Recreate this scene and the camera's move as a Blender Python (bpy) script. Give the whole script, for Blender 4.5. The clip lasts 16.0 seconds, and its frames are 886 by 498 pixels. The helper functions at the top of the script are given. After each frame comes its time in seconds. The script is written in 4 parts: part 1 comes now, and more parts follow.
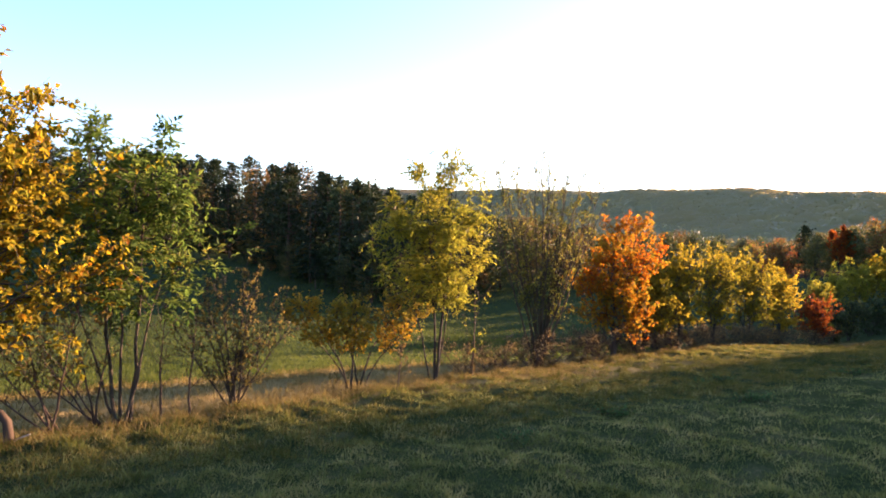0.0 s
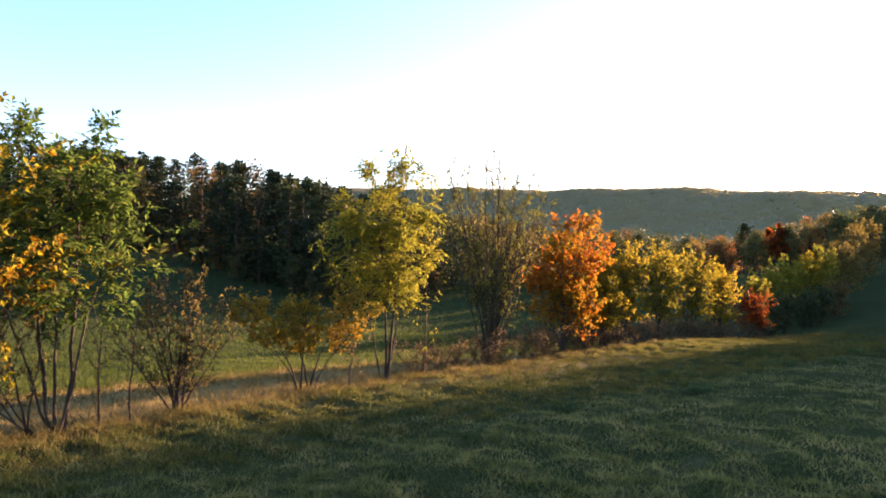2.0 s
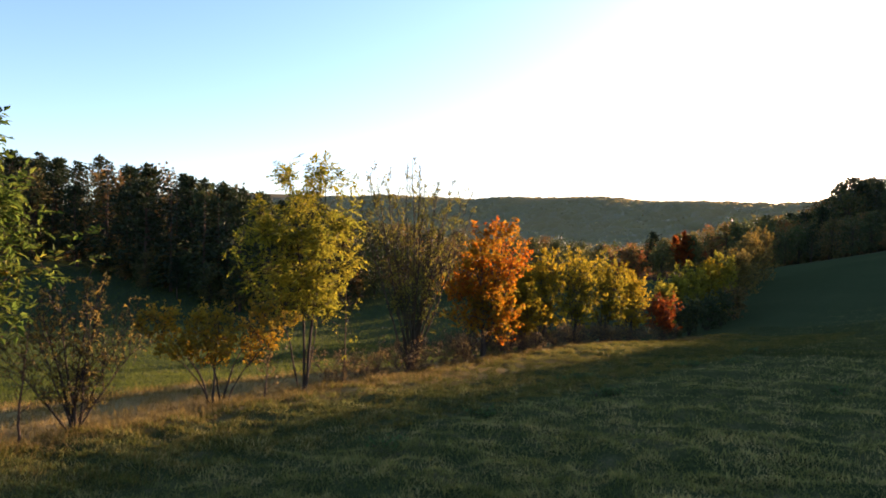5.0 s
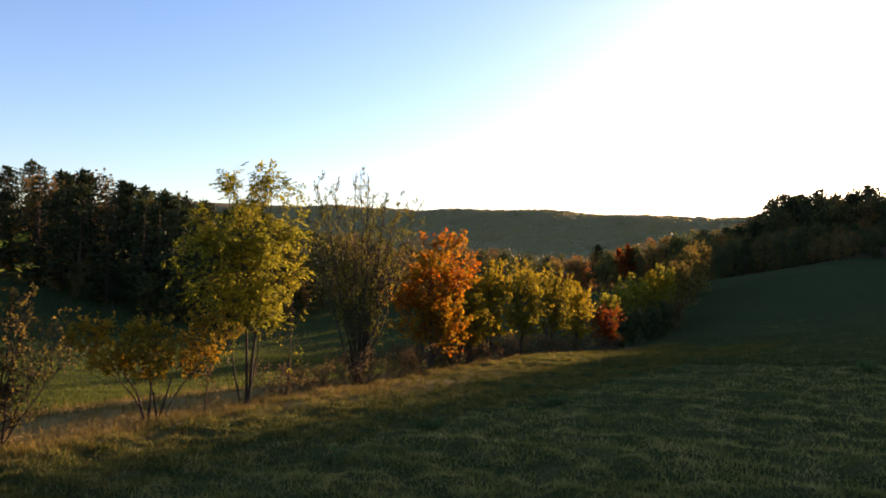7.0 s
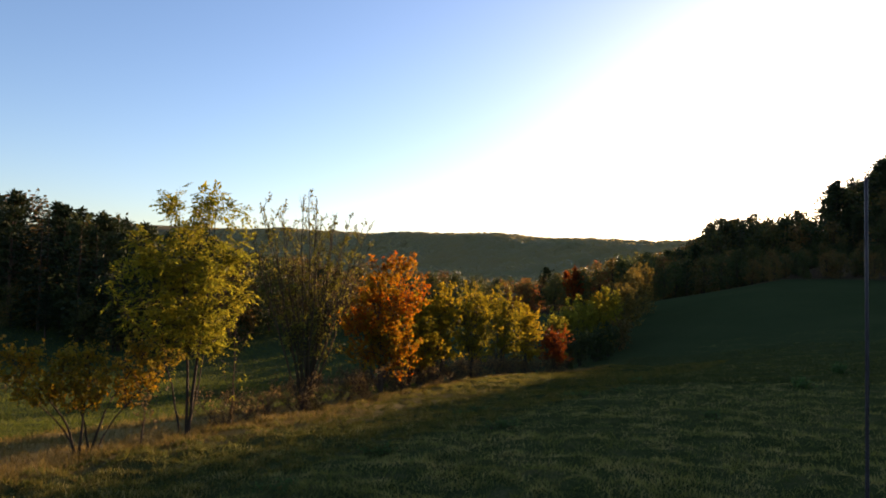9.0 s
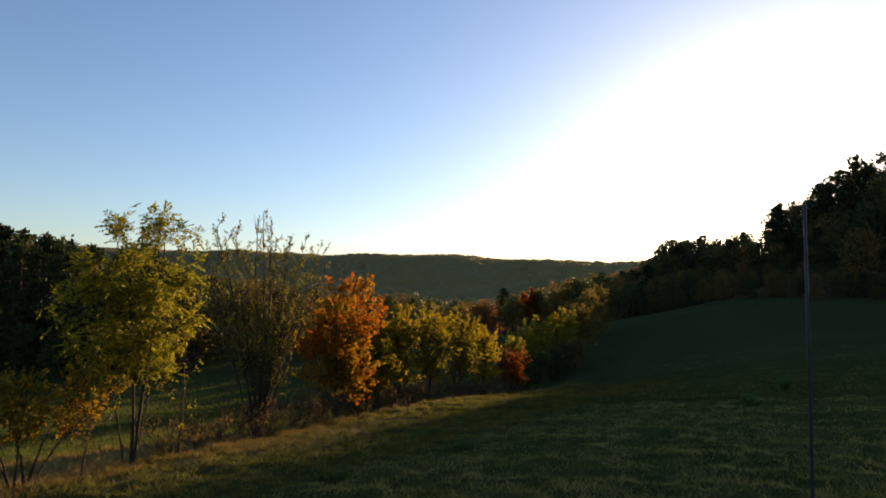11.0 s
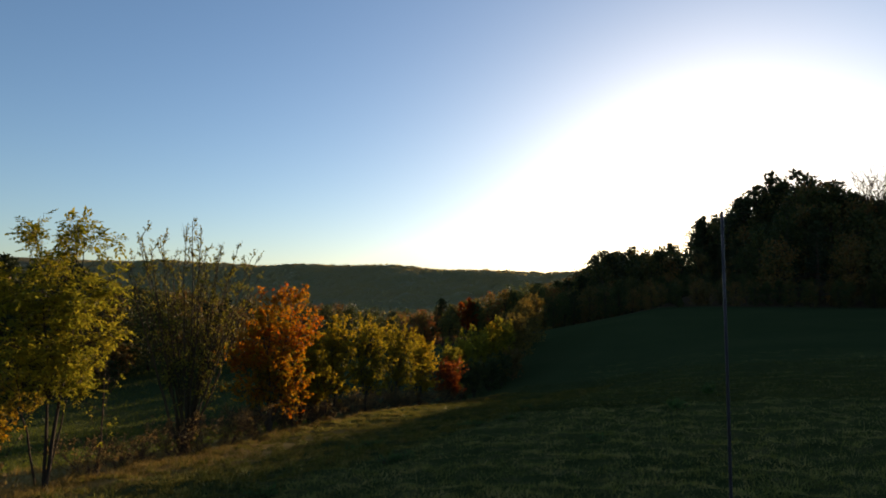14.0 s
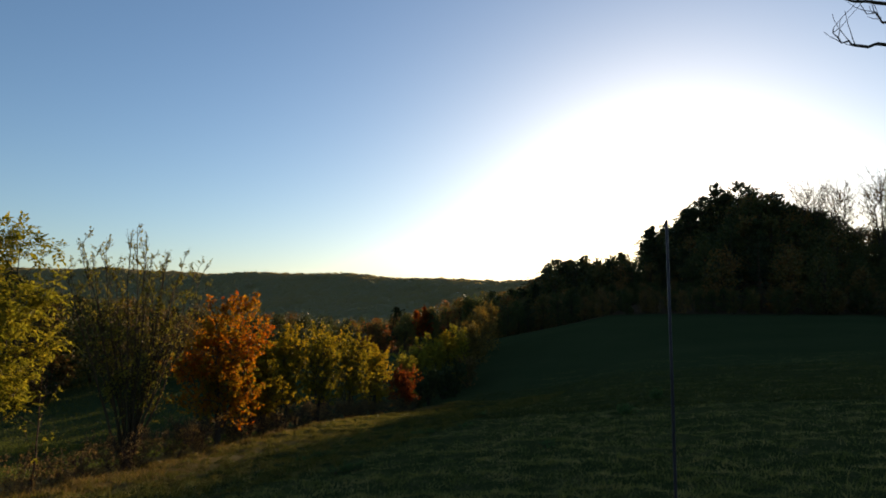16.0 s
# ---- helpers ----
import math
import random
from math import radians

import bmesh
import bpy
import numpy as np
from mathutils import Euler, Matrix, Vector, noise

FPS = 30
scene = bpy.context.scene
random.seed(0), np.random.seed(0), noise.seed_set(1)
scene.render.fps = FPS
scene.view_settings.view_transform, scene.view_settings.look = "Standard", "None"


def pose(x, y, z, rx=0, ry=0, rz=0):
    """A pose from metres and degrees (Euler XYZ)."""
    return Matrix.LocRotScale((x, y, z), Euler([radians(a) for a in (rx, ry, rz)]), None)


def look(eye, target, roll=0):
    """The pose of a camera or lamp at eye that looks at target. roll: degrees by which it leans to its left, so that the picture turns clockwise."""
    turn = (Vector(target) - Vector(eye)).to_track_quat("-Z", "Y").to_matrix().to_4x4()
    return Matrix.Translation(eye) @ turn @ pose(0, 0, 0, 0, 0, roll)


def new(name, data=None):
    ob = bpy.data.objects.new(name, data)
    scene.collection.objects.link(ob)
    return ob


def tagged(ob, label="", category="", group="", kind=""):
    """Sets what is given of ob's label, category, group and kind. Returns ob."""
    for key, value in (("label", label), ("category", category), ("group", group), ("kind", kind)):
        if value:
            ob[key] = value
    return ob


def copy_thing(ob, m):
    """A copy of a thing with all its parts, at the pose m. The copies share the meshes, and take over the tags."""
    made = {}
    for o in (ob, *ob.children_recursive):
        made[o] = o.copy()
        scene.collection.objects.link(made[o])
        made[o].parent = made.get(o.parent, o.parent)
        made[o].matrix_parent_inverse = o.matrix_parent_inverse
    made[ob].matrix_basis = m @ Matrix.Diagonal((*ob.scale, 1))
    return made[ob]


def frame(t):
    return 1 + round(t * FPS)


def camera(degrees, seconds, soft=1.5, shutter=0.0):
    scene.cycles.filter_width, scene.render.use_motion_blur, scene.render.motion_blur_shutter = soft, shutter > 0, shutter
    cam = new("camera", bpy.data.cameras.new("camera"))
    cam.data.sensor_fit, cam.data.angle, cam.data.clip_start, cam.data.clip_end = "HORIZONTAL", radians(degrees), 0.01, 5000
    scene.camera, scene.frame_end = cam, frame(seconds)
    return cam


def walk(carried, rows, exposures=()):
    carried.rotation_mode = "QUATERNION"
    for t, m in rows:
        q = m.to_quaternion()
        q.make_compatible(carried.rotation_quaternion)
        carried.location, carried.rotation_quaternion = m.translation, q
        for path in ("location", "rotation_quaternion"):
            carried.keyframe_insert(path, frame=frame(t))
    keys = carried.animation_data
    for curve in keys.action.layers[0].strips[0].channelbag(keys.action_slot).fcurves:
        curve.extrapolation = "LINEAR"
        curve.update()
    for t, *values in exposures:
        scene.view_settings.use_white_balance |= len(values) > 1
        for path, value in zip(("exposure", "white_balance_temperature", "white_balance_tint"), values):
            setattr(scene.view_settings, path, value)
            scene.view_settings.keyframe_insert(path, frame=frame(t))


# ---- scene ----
cam = camera(71.3, 16.0, soft=1.8)
ROWS = [
    (0.0, pose(0.000, 0.000, 0.000, 87.98, -1.09, -0.96)),
    (0.5, pose(0.008, 0.006, -0.000, 87.95, -1.03, -1.95)),
    (1.0, pose(0.015, 0.011, -0.001, 87.97, -0.98, -3.08)),
    (1.5, pose(0.023, 0.017, -0.002, 88.03, -0.96, -4.03)),
    (2.0, pose(0.030, 0.022, -0.002, 87.94, -0.95, -5.37)),
    (2.5, pose(0.037, 0.026, -0.003, 87.99, -0.85, -6.41)),
    (3.0, pose(0.045, 0.031, -0.004, 87.98, -0.89, -7.44)),
    (3.5, pose(0.052, 0.035, -0.005, 87.91, -0.98, -8.50)),
    (4.0, pose(0.060, 0.040, -0.006, 88.19, -0.90, -9.93)),
    (6.5, pose(0.095, 0.058, -0.013, 89.50, -1.56, -16.05)),
    (7.0, pose(0.103, 0.061, -0.015, 89.91, -1.49, -17.25)),
    (7.5, pose(0.110, 0.064, -0.016, 90.41, -1.44, -18.29)),
    (8.0, pose(0.117, 0.067, -0.018, 91.07, -1.24, -19.51)),
    (8.5, pose(0.124, 0.069, -0.020, 91.55, -1.23, -20.60)),
    (9.0, pose(0.131, 0.071, -0.022, 92.16, -1.29, -21.85)),
    (11.5, pose(0.166, 0.076, -0.033, 94.44, -0.84, -26.51)),
    (12.0, pose(0.173, 0.076, -0.036, 94.42, -0.83, -27.34)),
    (12.5, pose(0.181, 0.076, -0.038, 94.65, -0.62, -28.17)),
    (13.0, pose(0.188, 0.075, -0.041, 95.07, -0.35, -29.38)),
    (13.5, pose(0.195, 0.074, -0.043, 95.22, -0.49, -30.45)),
    (14.0, pose(0.203, 0.072, -0.046, 95.28, -0.55, -31.41)),
    (14.5, pose(0.210, 0.070, -0.049, 95.28, -0.52, -32.08)),
    (15.0, pose(0.217, 0.068, -0.051, 95.51, -0.48, -33.17)),
    (15.5, pose(0.225, 0.065, -0.054, 95.89, -0.31, -34.25)),
    (16.0, pose(0.232, 0.062, -0.057, 96.09, -0.33, -35.54)),
]
EXPOSURES = [(0.0, 2.97, 5700, 34), (4.0, 2.52, 5750, 32), (6.5, 1.94, 6150, 30), (9.0, 1.58, 6300, 25), (11.5, 1.16, 6250, 19), (16.0, 0.82, 6100, 13)]
walk(cam, ROWS, EXPOSURES)

# ---- world and sun ----
SUN_AZ, SUN_EL = 55.93, 7.85          # degrees clockwise from +y, degrees up

world = bpy.data.worlds.new("world")
scene.world = world
world.use_nodes = True
wn, wl = world.node_tree.nodes, world.node_tree.links
wn.clear()
sky = wn.new("ShaderNodeTexSky")
sky.sky_type = "NISHITA"
sky.sun_disc = False
sky.sun_elevation = radians(SUN_EL)
sky.sun_rotation = radians(SUN_AZ)
sky.air_density, sky.dust_density, sky.ozone_density = 1.0, 0.7, 2.4
bg = wn.new("ShaderNodeBackground")
bg.inputs["Strength"].default_value = 0.092
wo = wn.new("ShaderNodeOutputWorld")
wl.new(sky.outputs["Color"], bg.inputs["Color"])
wl.new(bg.outputs["Background"], wo.inputs["Surface"])

sun_data = bpy.data.lights.new("sun", "SUN")
sun_data.energy, sun_data.angle, sun_data.color = 5.0, radians(0.5), (1.0, 0.70, 0.36)
sun = new("sun", sun_data)
sun_dir = Vector((math.sin(radians(SUN_AZ)) * math.cos(radians(SUN_EL)), math.cos(radians(SUN_AZ)) * math.cos(radians(SUN_EL)), math.sin(radians(SUN_EL))))
sun.matrix_world = look(tuple(sun_dir * 400), (0, 0, 0))


# ---- materials ----
def node_mat(name):
    m = bpy.data.materials.new(name)
    m.use_nodes = True
    nt = m.node_tree
    nt.nodes.clear()
    return m, nt, nt.nodes.new("ShaderNodeOutputMaterial")


def ramp_node(nt, stops):
    r = nt.nodes.new("ShaderNodeValToRGB")
    el = r.color_ramp.elements
    while len(el) < len(stops):
        el.new(0.5)
    for e, (p, c) in zip(el, stops):
        e.position, e.color = p, (*c, 1)
    return r


def math_node(nt, op, a, b=None):
    n = nt.nodes.new("ShaderNodeMath")
    n.operation = op
    for i, v in enumerate((a, b)):
        if v is None:
            continue
        if isinstance(v, (int, float)):
            n.inputs[i].default_value = v
        else:
            nt.links.new(v, n.inputs[i])
    return n.outputs[0]


def noise_node(nt, scale, detail=3.0, rough=0.6, vec=None):
    n = nt.nodes.new("ShaderNodeTexNoise")
    n.inputs["Scale"].default_value, n.inputs["Detail"].default_value, n.inputs["Roughness"].default_value = scale, detail, rough
    if vec is not None:
        nt.links.new(vec, n.inputs["Vector"])
    return n.outputs["Fac"]


def leaf_mat(name, stops, patch=1.0, thin=0.55, by_object=0.0, patch_weight=0.55):
    """Leaves: every leaf its own tone, patches of tone across the crown, light through the blade."""
    m, nt, out = node_mat(name)
    geo = nt.nodes.new("ShaderNodeNewGeometry")
    tex = nt.nodes.new("ShaderNodeTexCoord")
    n = noise_node(nt, patch, 2.0, 0.5, tex.outputs["Object"])
    n = math_node(nt, "MULTIPLY_ADD", n, 2.0)
    nt.nodes[-1].inputs[2].default_value = -0.5
    f = math_node(nt, "MULTIPLY", n, patch_weight)
    r = math_node(nt, "MULTIPLY", geo.outputs["Random Per Island"], 1.0 - patch_weight)
    f = math_node(nt, "ADD", f, r)
    if by_object:
        info = nt.nodes.new("ShaderNodeObjectInfo")
        o = math_node(nt, "MULTIPLY_ADD", info.outputs["Random"], by_object)
        nt.nodes[-1].inputs[2].default_value = -0.5 * by_object
        f = math_node(nt, "ADD", f, o)
    col = ramp_node(nt, stops)
    nt.links.new(f, col.inputs["Fac"])
    p = nt.nodes.new("ShaderNodeBsdfPrincipled")
    p.inputs["Roughness"].default_value = 0.55
    p.inputs["Specular IOR Level"].default_value = 0.05
    t = nt.nodes.new("ShaderNodeBsdfTranslucent")
    mix = nt.nodes.new("ShaderNodeMixShader")
    mix.inputs["Fac"].default_value = thin
    nt.links.new(col.outputs["Color"], p.inputs["Base Color"])
    glow = nt.nodes.new("ShaderNodeHueSaturation")
    glow.inputs["Saturation"].default_value, glow.inputs["Value"].default_value = 1.05, 1.45
    nt.links.new(col.outputs["Color"], glow.inputs["Color"])
    nt.links.new(glow.outputs["Color"], t.inputs["Color"])
    nt.links.new(p.outputs["BSDF"], mix.inputs[1])
    nt.links.new(t.outputs["BSDF"], mix.inputs[2])
    nt.links.new(mix.outputs["Shader"], out.inputs["Surface"])
    return m


def bark_mat(name, dark, light, scale=14.0):
    m, nt, out = node_mat(name)
    tex = nt.nodes.new("ShaderNodeTexCoord")
    mp = nt.nodes.new("ShaderNodeMapping")
    mp.inputs["Scale"].default_value = (1.0, 1.0, 0.25)
    nt.links.new(tex.outputs["Object"], mp.inputs["Vector"])
    n = noise_node(nt, scale, 5.0, 0.7, mp.outputs["Vector"])
    n2 = noise_node(nt, 1.7, 2.0, 0.5, tex.outputs["Object"])
    f = math_node(nt, "MULTIPLY_ADD", n2, 0.5, )
    nt.links.new(math_node(nt, "MULTIPLY", n, 0.6), f.node.inputs[2])
    col = ramp_node(nt, [(0.3, dark), (0.75, light)])
    nt.links.new(f, col.inputs["Fac"])
    p = nt.nodes.new("ShaderNodeBsdfPrincipled")
    p.inputs["Roughness"].default_value = 0.85
    p.inputs["Specular IOR Level"].default_value = 0.12
    b = nt.nodes.new("ShaderNodeBump")
    b.inputs["Strength"].default_value, b.inputs["Distance"].default_value = 0.6, 0.02
    nt.links.new(n, b.inputs["Height"])
    nt.links.new(b.outputs["Normal"], p.inputs["Normal"])
    nt.links.new(col.outputs["Color"], p.inputs["Base Color"])
    nt.links.new(p.outputs["BSDF"], out.inputs["Surface"])
    return m


def ground_mat():
    """Grassland: mown meadow, a straw margin at the hedge bank, the green valley field, litter under the woods."""
    m, nt, out = node_mat("grassland")
    lk = nt.links.new
    tex = nt.nodes.new("ShaderNodeTexCoord")
    pos = tex.outputs["Object"]

    def along(ax, ay):
        d = nt.nodes.new("ShaderNodeVectorMath")
        d.operation = "DOT_PRODUCT"
        d.inputs[1].default_value = (ax, ay, 0)
        lk(pos, d.inputs[0])
        return d.outputs["Value"]

    def span(v, a, b):
        r = nt.nodes.new("ShaderNodeMapRange")
        r.interpolation_type = "SMOOTHSTEP"
        r.inputs["From Min"].default_value, r.inputs["From Max"].default_value = a, b
        lk(v, r.inputs["Value"])
        return r.outputs["Result"]

    def mix(f, a, b):
        x = nt.nodes.new("ShaderNodeMix")
        x.data_type = "RGBA"
        lk(f, x.inputs["Factor"])
        for s, v in (("A", a), ("B", b)):
            sock = [i for i in x.inputs if i.name == s and i.type == "RGBA"][0]
            if isinstance(v, tuple):
                sock.default_value = (*v, 1)
            else:
                lk(v, sock)
        return [o for o in x.outputs if o.type == "RGBA"][0]

    u, v = along(0.855, 0.52), along(-0.52, 0.855)
    wob = math_node(nt, "MULTIPLY_ADD", noise_node(nt, 0.35, 3.0, 0.6, pos), 5.0)
    nt.nodes[-1].inputs[2].default_value = -2.5
    vw = math_node(nt, "ADD", v, math_node(nt, "MULTIPLY", wob, 0.5))
    fine, mid, wide = noise_node(nt, 22.0, 4.0, 0.7, pos), noise_node(nt, 2.6, 4.0, 0.65, pos), noise_node(nt, 0.12, 3.0, 0.6, pos)
    f = math_node(nt, "ADD", math_node(nt, "MULTIPLY", fine, 0.5), math_node(nt, "MULTIPLY", mid, 0.5))
    meadow = ramp_node(nt, [(0.28, (0.018, 0.025, 0.008)), (0.5, (0.044, 0.052, 0.016)), (0.62, (0.082, 0.075, 0.029)), (0.8, (0.15, 0.125, 0.055))])
    lk(f, meadow.inputs["Fac"])
    field = ramp_node(nt, [(0.25, (0.027, 0.037, 0.013)), (0.55, (0.040, 0.051, 0.019)), (0.85, (0.060, 0.068, 0.026))])
    lk(math_node(nt, "ADD", math_node(nt, "MULTIPLY", f, 0.5), math_node(nt, "MULTIPLY", wide, 0.5)), field.inputs["Fac"])
    straw = ramp_node(nt, [(0.3, (0.14, 0.09, 0.03)), (0.5, (0.27, 0.18, 0.062)), (0.75, (0.38, 0.265, 0.10))])
    lk(f, straw.inputs["Fac"])
    litter = ramp_node(nt, [(0.3, (0.03, 0.02, 0.011)), (0.7, (0.10, 0.065, 0.035))])
    lk(f, litter.inputs["Fac"])
    c = mix(span(u, 20.0, 36.0), meadow.outputs["Color"], field.outputs["Color"])
    near_end = math_node(nt, "SUBTRACT", 1.0, span(u, 9.0, 16.0))
    c = mix(math_node(nt, "MULTIPLY", span(vw, 8.2, 9.2), near_end), c, straw.outputs["Color"])
    c = mix(span(vw, 13.2, 14.6), c, field.outputs["Color"])
    # woods: the left slope above the field, the hill past the meadow brow, all far off
    ll = nt.nodes.new("ShaderNodeVectorMath")
    ll.operation = "LENGTH"
    lk(pos, ll.inputs[0])
    c = mix(span(math_node(nt, "ADD", u, math_node(nt, "MULTIPLY", wob, 0.8)), 77.0, 82.0), c, litter.outputs["Color"])
    # Far floor matched to the haze-paled canopy, so gaps show no dark.
    hazed_floor = ramp_node(nt, [(0.3, (0.13, 0.10, 0.05)), (0.7, (0.22, 0.165, 0.08))])
    lk(wide, hazed_floor.inputs["Fac"])
    c = mix(span(ll.outputs["Value"], 190.0, 240.0), c, hazed_floor.outputs["Color"])
    p = nt.nodes.new("ShaderNodeBsdfPrincipled")
    p.inputs["Roughness"].default_value = 0.9
    p.inputs["Specular IOR Level"].default_value = 0.0
    b = nt.nodes.new("ShaderNodeBump")
    b.inputs["Strength"].default_value, b.inputs["Distance"].default_value = 0.8, 0.06
    lk(f, b.inputs["Height"])
    lk(b.outputs["Normal"], p.inputs["Normal"])
    lk(c, p.inputs["Base Color"])
    lk(p.outputs["BSDF"], out.inputs["Surface"])
    return m


GROUND = ground_mat()
BARK = bark_mat("grey_brown_bark", (0.024, 0.017, 0.01), (0.10, 0.07, 0.042))
BARK_DARK = bark_mat("dark_bark", (0.018, 0.013, 0.008), (0.07, 0.05, 0.032))
BARK_WILLOW = bark_mat("olive_brown_bark", (0.028, 0.02, 0.01), (0.085, 0.06, 0.03))
BARK_PINE = bark_mat("pine_bark", (0.03, 0.02, 0.013), (0.095, 0.055, 0.032), 6.0)
TWIG_RED = bark_mat("reddish_twig_bark", (0.03, 0.018, 0.011), (0.10, 0.06, 0.035))
L_ASH = leaf_mat("green_yellow_ash_leaf", [(0.1, (0.03, 0.052, 0.010)), (0.45, (0.062, 0.09, 0.016)), (0.75, (0.105, 0.12, 0.02)), (0.95, (0.21, 0.165, 0.026))], 1.2)
L_LOCUST = leaf_mat("yellow_green_leaf", [(0.1, (0.09, 0.10, 0.012)), (0.5, (0.175, 0.162, 0.018)), (0.85, (0.265, 0.212, 0.025))], 1.0, 0.52)
L_MAPLE = leaf_mat("golden_maple_leaf", [(0.08, (0.0702, 0.0780, 0.0094)), (0.35, (0.1638, 0.1326, 0.0117)), (0.62, (0.2262, 0.1482, 0.0117)), (0.85, (0.2496, 0.1014, 0.0094)), (1.0, (0.2106, 0.0624, 0.0094))], 1.3, 0.6)
L_ORANGE = leaf_mat("orange_maple_leaf", [(0.05, (0.10, 0.095, 0.014)), (0.3, (0.225, 0.14, 0.015)), (0.55, (0.285, 0.115, 0.013)), (0.8, (0.28, 0.062, 0.011)), (1.0, (0.22, 0.035, 0.010))], 0.9, 0.6, 0.0, 0.62)
L_YELLOW = leaf_mat("yellow_shrub_leaf", [(0.1, (0.095, 0.088, 0.011)), (0.45, (0.205, 0.152, 0.015)), (0.75, (0.29, 0.185, 0.017)), (1.0, (0.33, 0.145, 0.015))], 0.7, 0.6, 0.35)
L_RED = leaf_mat("red_dogwood_leaf", [(0.1, (0.0800, 0.0300, 0.0096)), (0.6, (0.1920, 0.0480, 0.0120)), (1.0, (0.2560, 0.1050, 0.0168))], 1.0)
L_PALE = leaf_mat("pale_green_leaf", [(0.1, (0.095, 0.098, 0.014)), (0.6, (0.205, 0.175, 0.021)), (1.0, (0.31, 0.23, 0.028))], 0.8)
L_BROWN = leaf_mat("brown_red_leaf", [(0.1, (0.06, 0.05, 0.015)), (0.5, (0.13, 0.10, 0.025)), (0.8, (0.20, 0.125, 0.028)), (1.0, (0.24, 0.19, 0.035))], 1.5, 0.4)
L_OLIVE = leaf_mat("olive_hawthorn_leaf", [(0.1, (0.0952, 0.0884, 0.0136)), (0.5, (0.2448, 0.1632, 0.0170)), (0.8, (0.3264, 0.1496, 0.0150)), (1.0, (0.3128, 0.0816, 0.0136))], 1.1, 0.4)
L_SPARSE = leaf_mat("faded_willow_leaf", [(0.1, (0.0744, 0.0744, 0.0124)), (0.55, (0.1674, 0.1488, 0.0217)), (1.0, (0.2604, 0.1860, 0.0372))], 1.0, 0.4)
L_DEAD = leaf_mat("dry_undergrowth_leaf", [(0.1, (0.07, 0.048, 0.018)), (0.55, (0.175, 0.115, 0.04)), (1.0, (0.31, 0.21, 0.075))], 1.5, 0.35)
L_PINE = leaf_mat("dark_pine_needles", [(0.1, (0.016, 0.025, 0.011)), (0.6, (0.032, 0.042, 0.016)), (1.0, (0.052, 0.056, 0.021))], 0.25, 0.12, 0.75)
L_WOOD = leaf_mat("autumn_woodland_leaf", [(0.05, (0.034, 0.046, 0.016)), (0.4, (0.06, 0.064, 0.02)), (0.7, (0.105, 0.08, 0.024)), (1.0, (0.16, 0.085, 0.026))], 0.2, 0.25, 0.8)
L_AUTUMN = leaf_mat("mixed_autumn_leaf", [(0.05, (0.05, 0.062, 0.018)), (0.35, (0.095, 0.088, 0.024)), (0.65, (0.15, 0.11, 0.028)), (0.85, (0.21, 0.11, 0.028)), (1.0, (0.24, 0.075, 0.026))], 0.15, 0.3, 0.9)
# Ridge canopy paled beyond its leaf colour; distance haze is put into these stops.
L_FAR = leaf_mat("haze_paled_canopy", [(0.1, (0.28, 0.23, 0.095)), (0.5, (0.32, 0.25, 0.10)), (0.8, (0.35, 0.255, 0.095)), (1.0, (0.38, 0.24, 0.085))], 0.012, 0.4, 0.0, 0.8)
GRASS = leaf_mat("meadow_grass_blade", [(0.1, (0.048, 0.062, 0.015)), (0.45, (0.118, 0.124, 0.032)), (0.7, (0.19, 0.17, 0.055)), (1.0, (0.275, 0.225, 0.088))], 2.4, 0.55, 0.0, 0.65)
# Meadow blades again, yellower: low sun's gold is put into the colour.
SUNGRASS = leaf_mat("sun_tinted_meadow_blade", [(0.1, (0.038, 0.046, 0.008)), (0.5, (0.08, 0.076, 0.016)), (0.8, (0.13, 0.10, 0.028)), (1.0, (0.18, 0.13, 0.044))], 2.0, 0.55, 0.0, 0.5)
FIELD = leaf_mat("green_field_blade", [(0.1, (0.030, 0.042, 0.007)), (0.55, (0.057, 0.067, 0.011)), (1.0, (0.10, 0.10, 0.024))], 0.15, 0.45, 0.0, 0.5)
# Darker than the near meadow's blades: the hill's shade is put into the colour.
HILLGRASS = leaf_mat("shade_darkened_hill_blade", [(0.1, (0.032, 0.040, 0.010)), (0.6, (0.044, 0.052, 0.014)), (1.0, (0.062, 0.068, 0.021))], 0.15, 0.45, 0.0, 0.6)
STRAW = leaf_mat("dry_straw_blade", [(0.1, (0.068, 0.056, 0.015)), (0.5, (0.148, 0.102, 0.029)), (1.0, (0.24, 0.17, 0.056))], 0.8, 0.35)

STICK = bark_mat("bleached_dead_wood", (0.22, 0.17, 0.11), (0.42, 0.34, 0.24))
WEED = leaf_mat("dark_weed_leaf", [(0.1, (0.0340, 0.0680, 0.0204)), (1.0, (0.1020, 0.1530, 0.0374))], 2.0, 0.3)
STEEL = bark_mat("weathered_dark_metal", (0.02, 0.016, 0.018), (0.07, 0.055, 0.06), 30.0)
for nd in STEEL.node_tree.nodes:
    if nd.type == "BSDF_PRINCIPLED":
        nd.inputs["Metallic"].default_value, nd.inputs["Roughness"].default_value = 0.25, 0.35


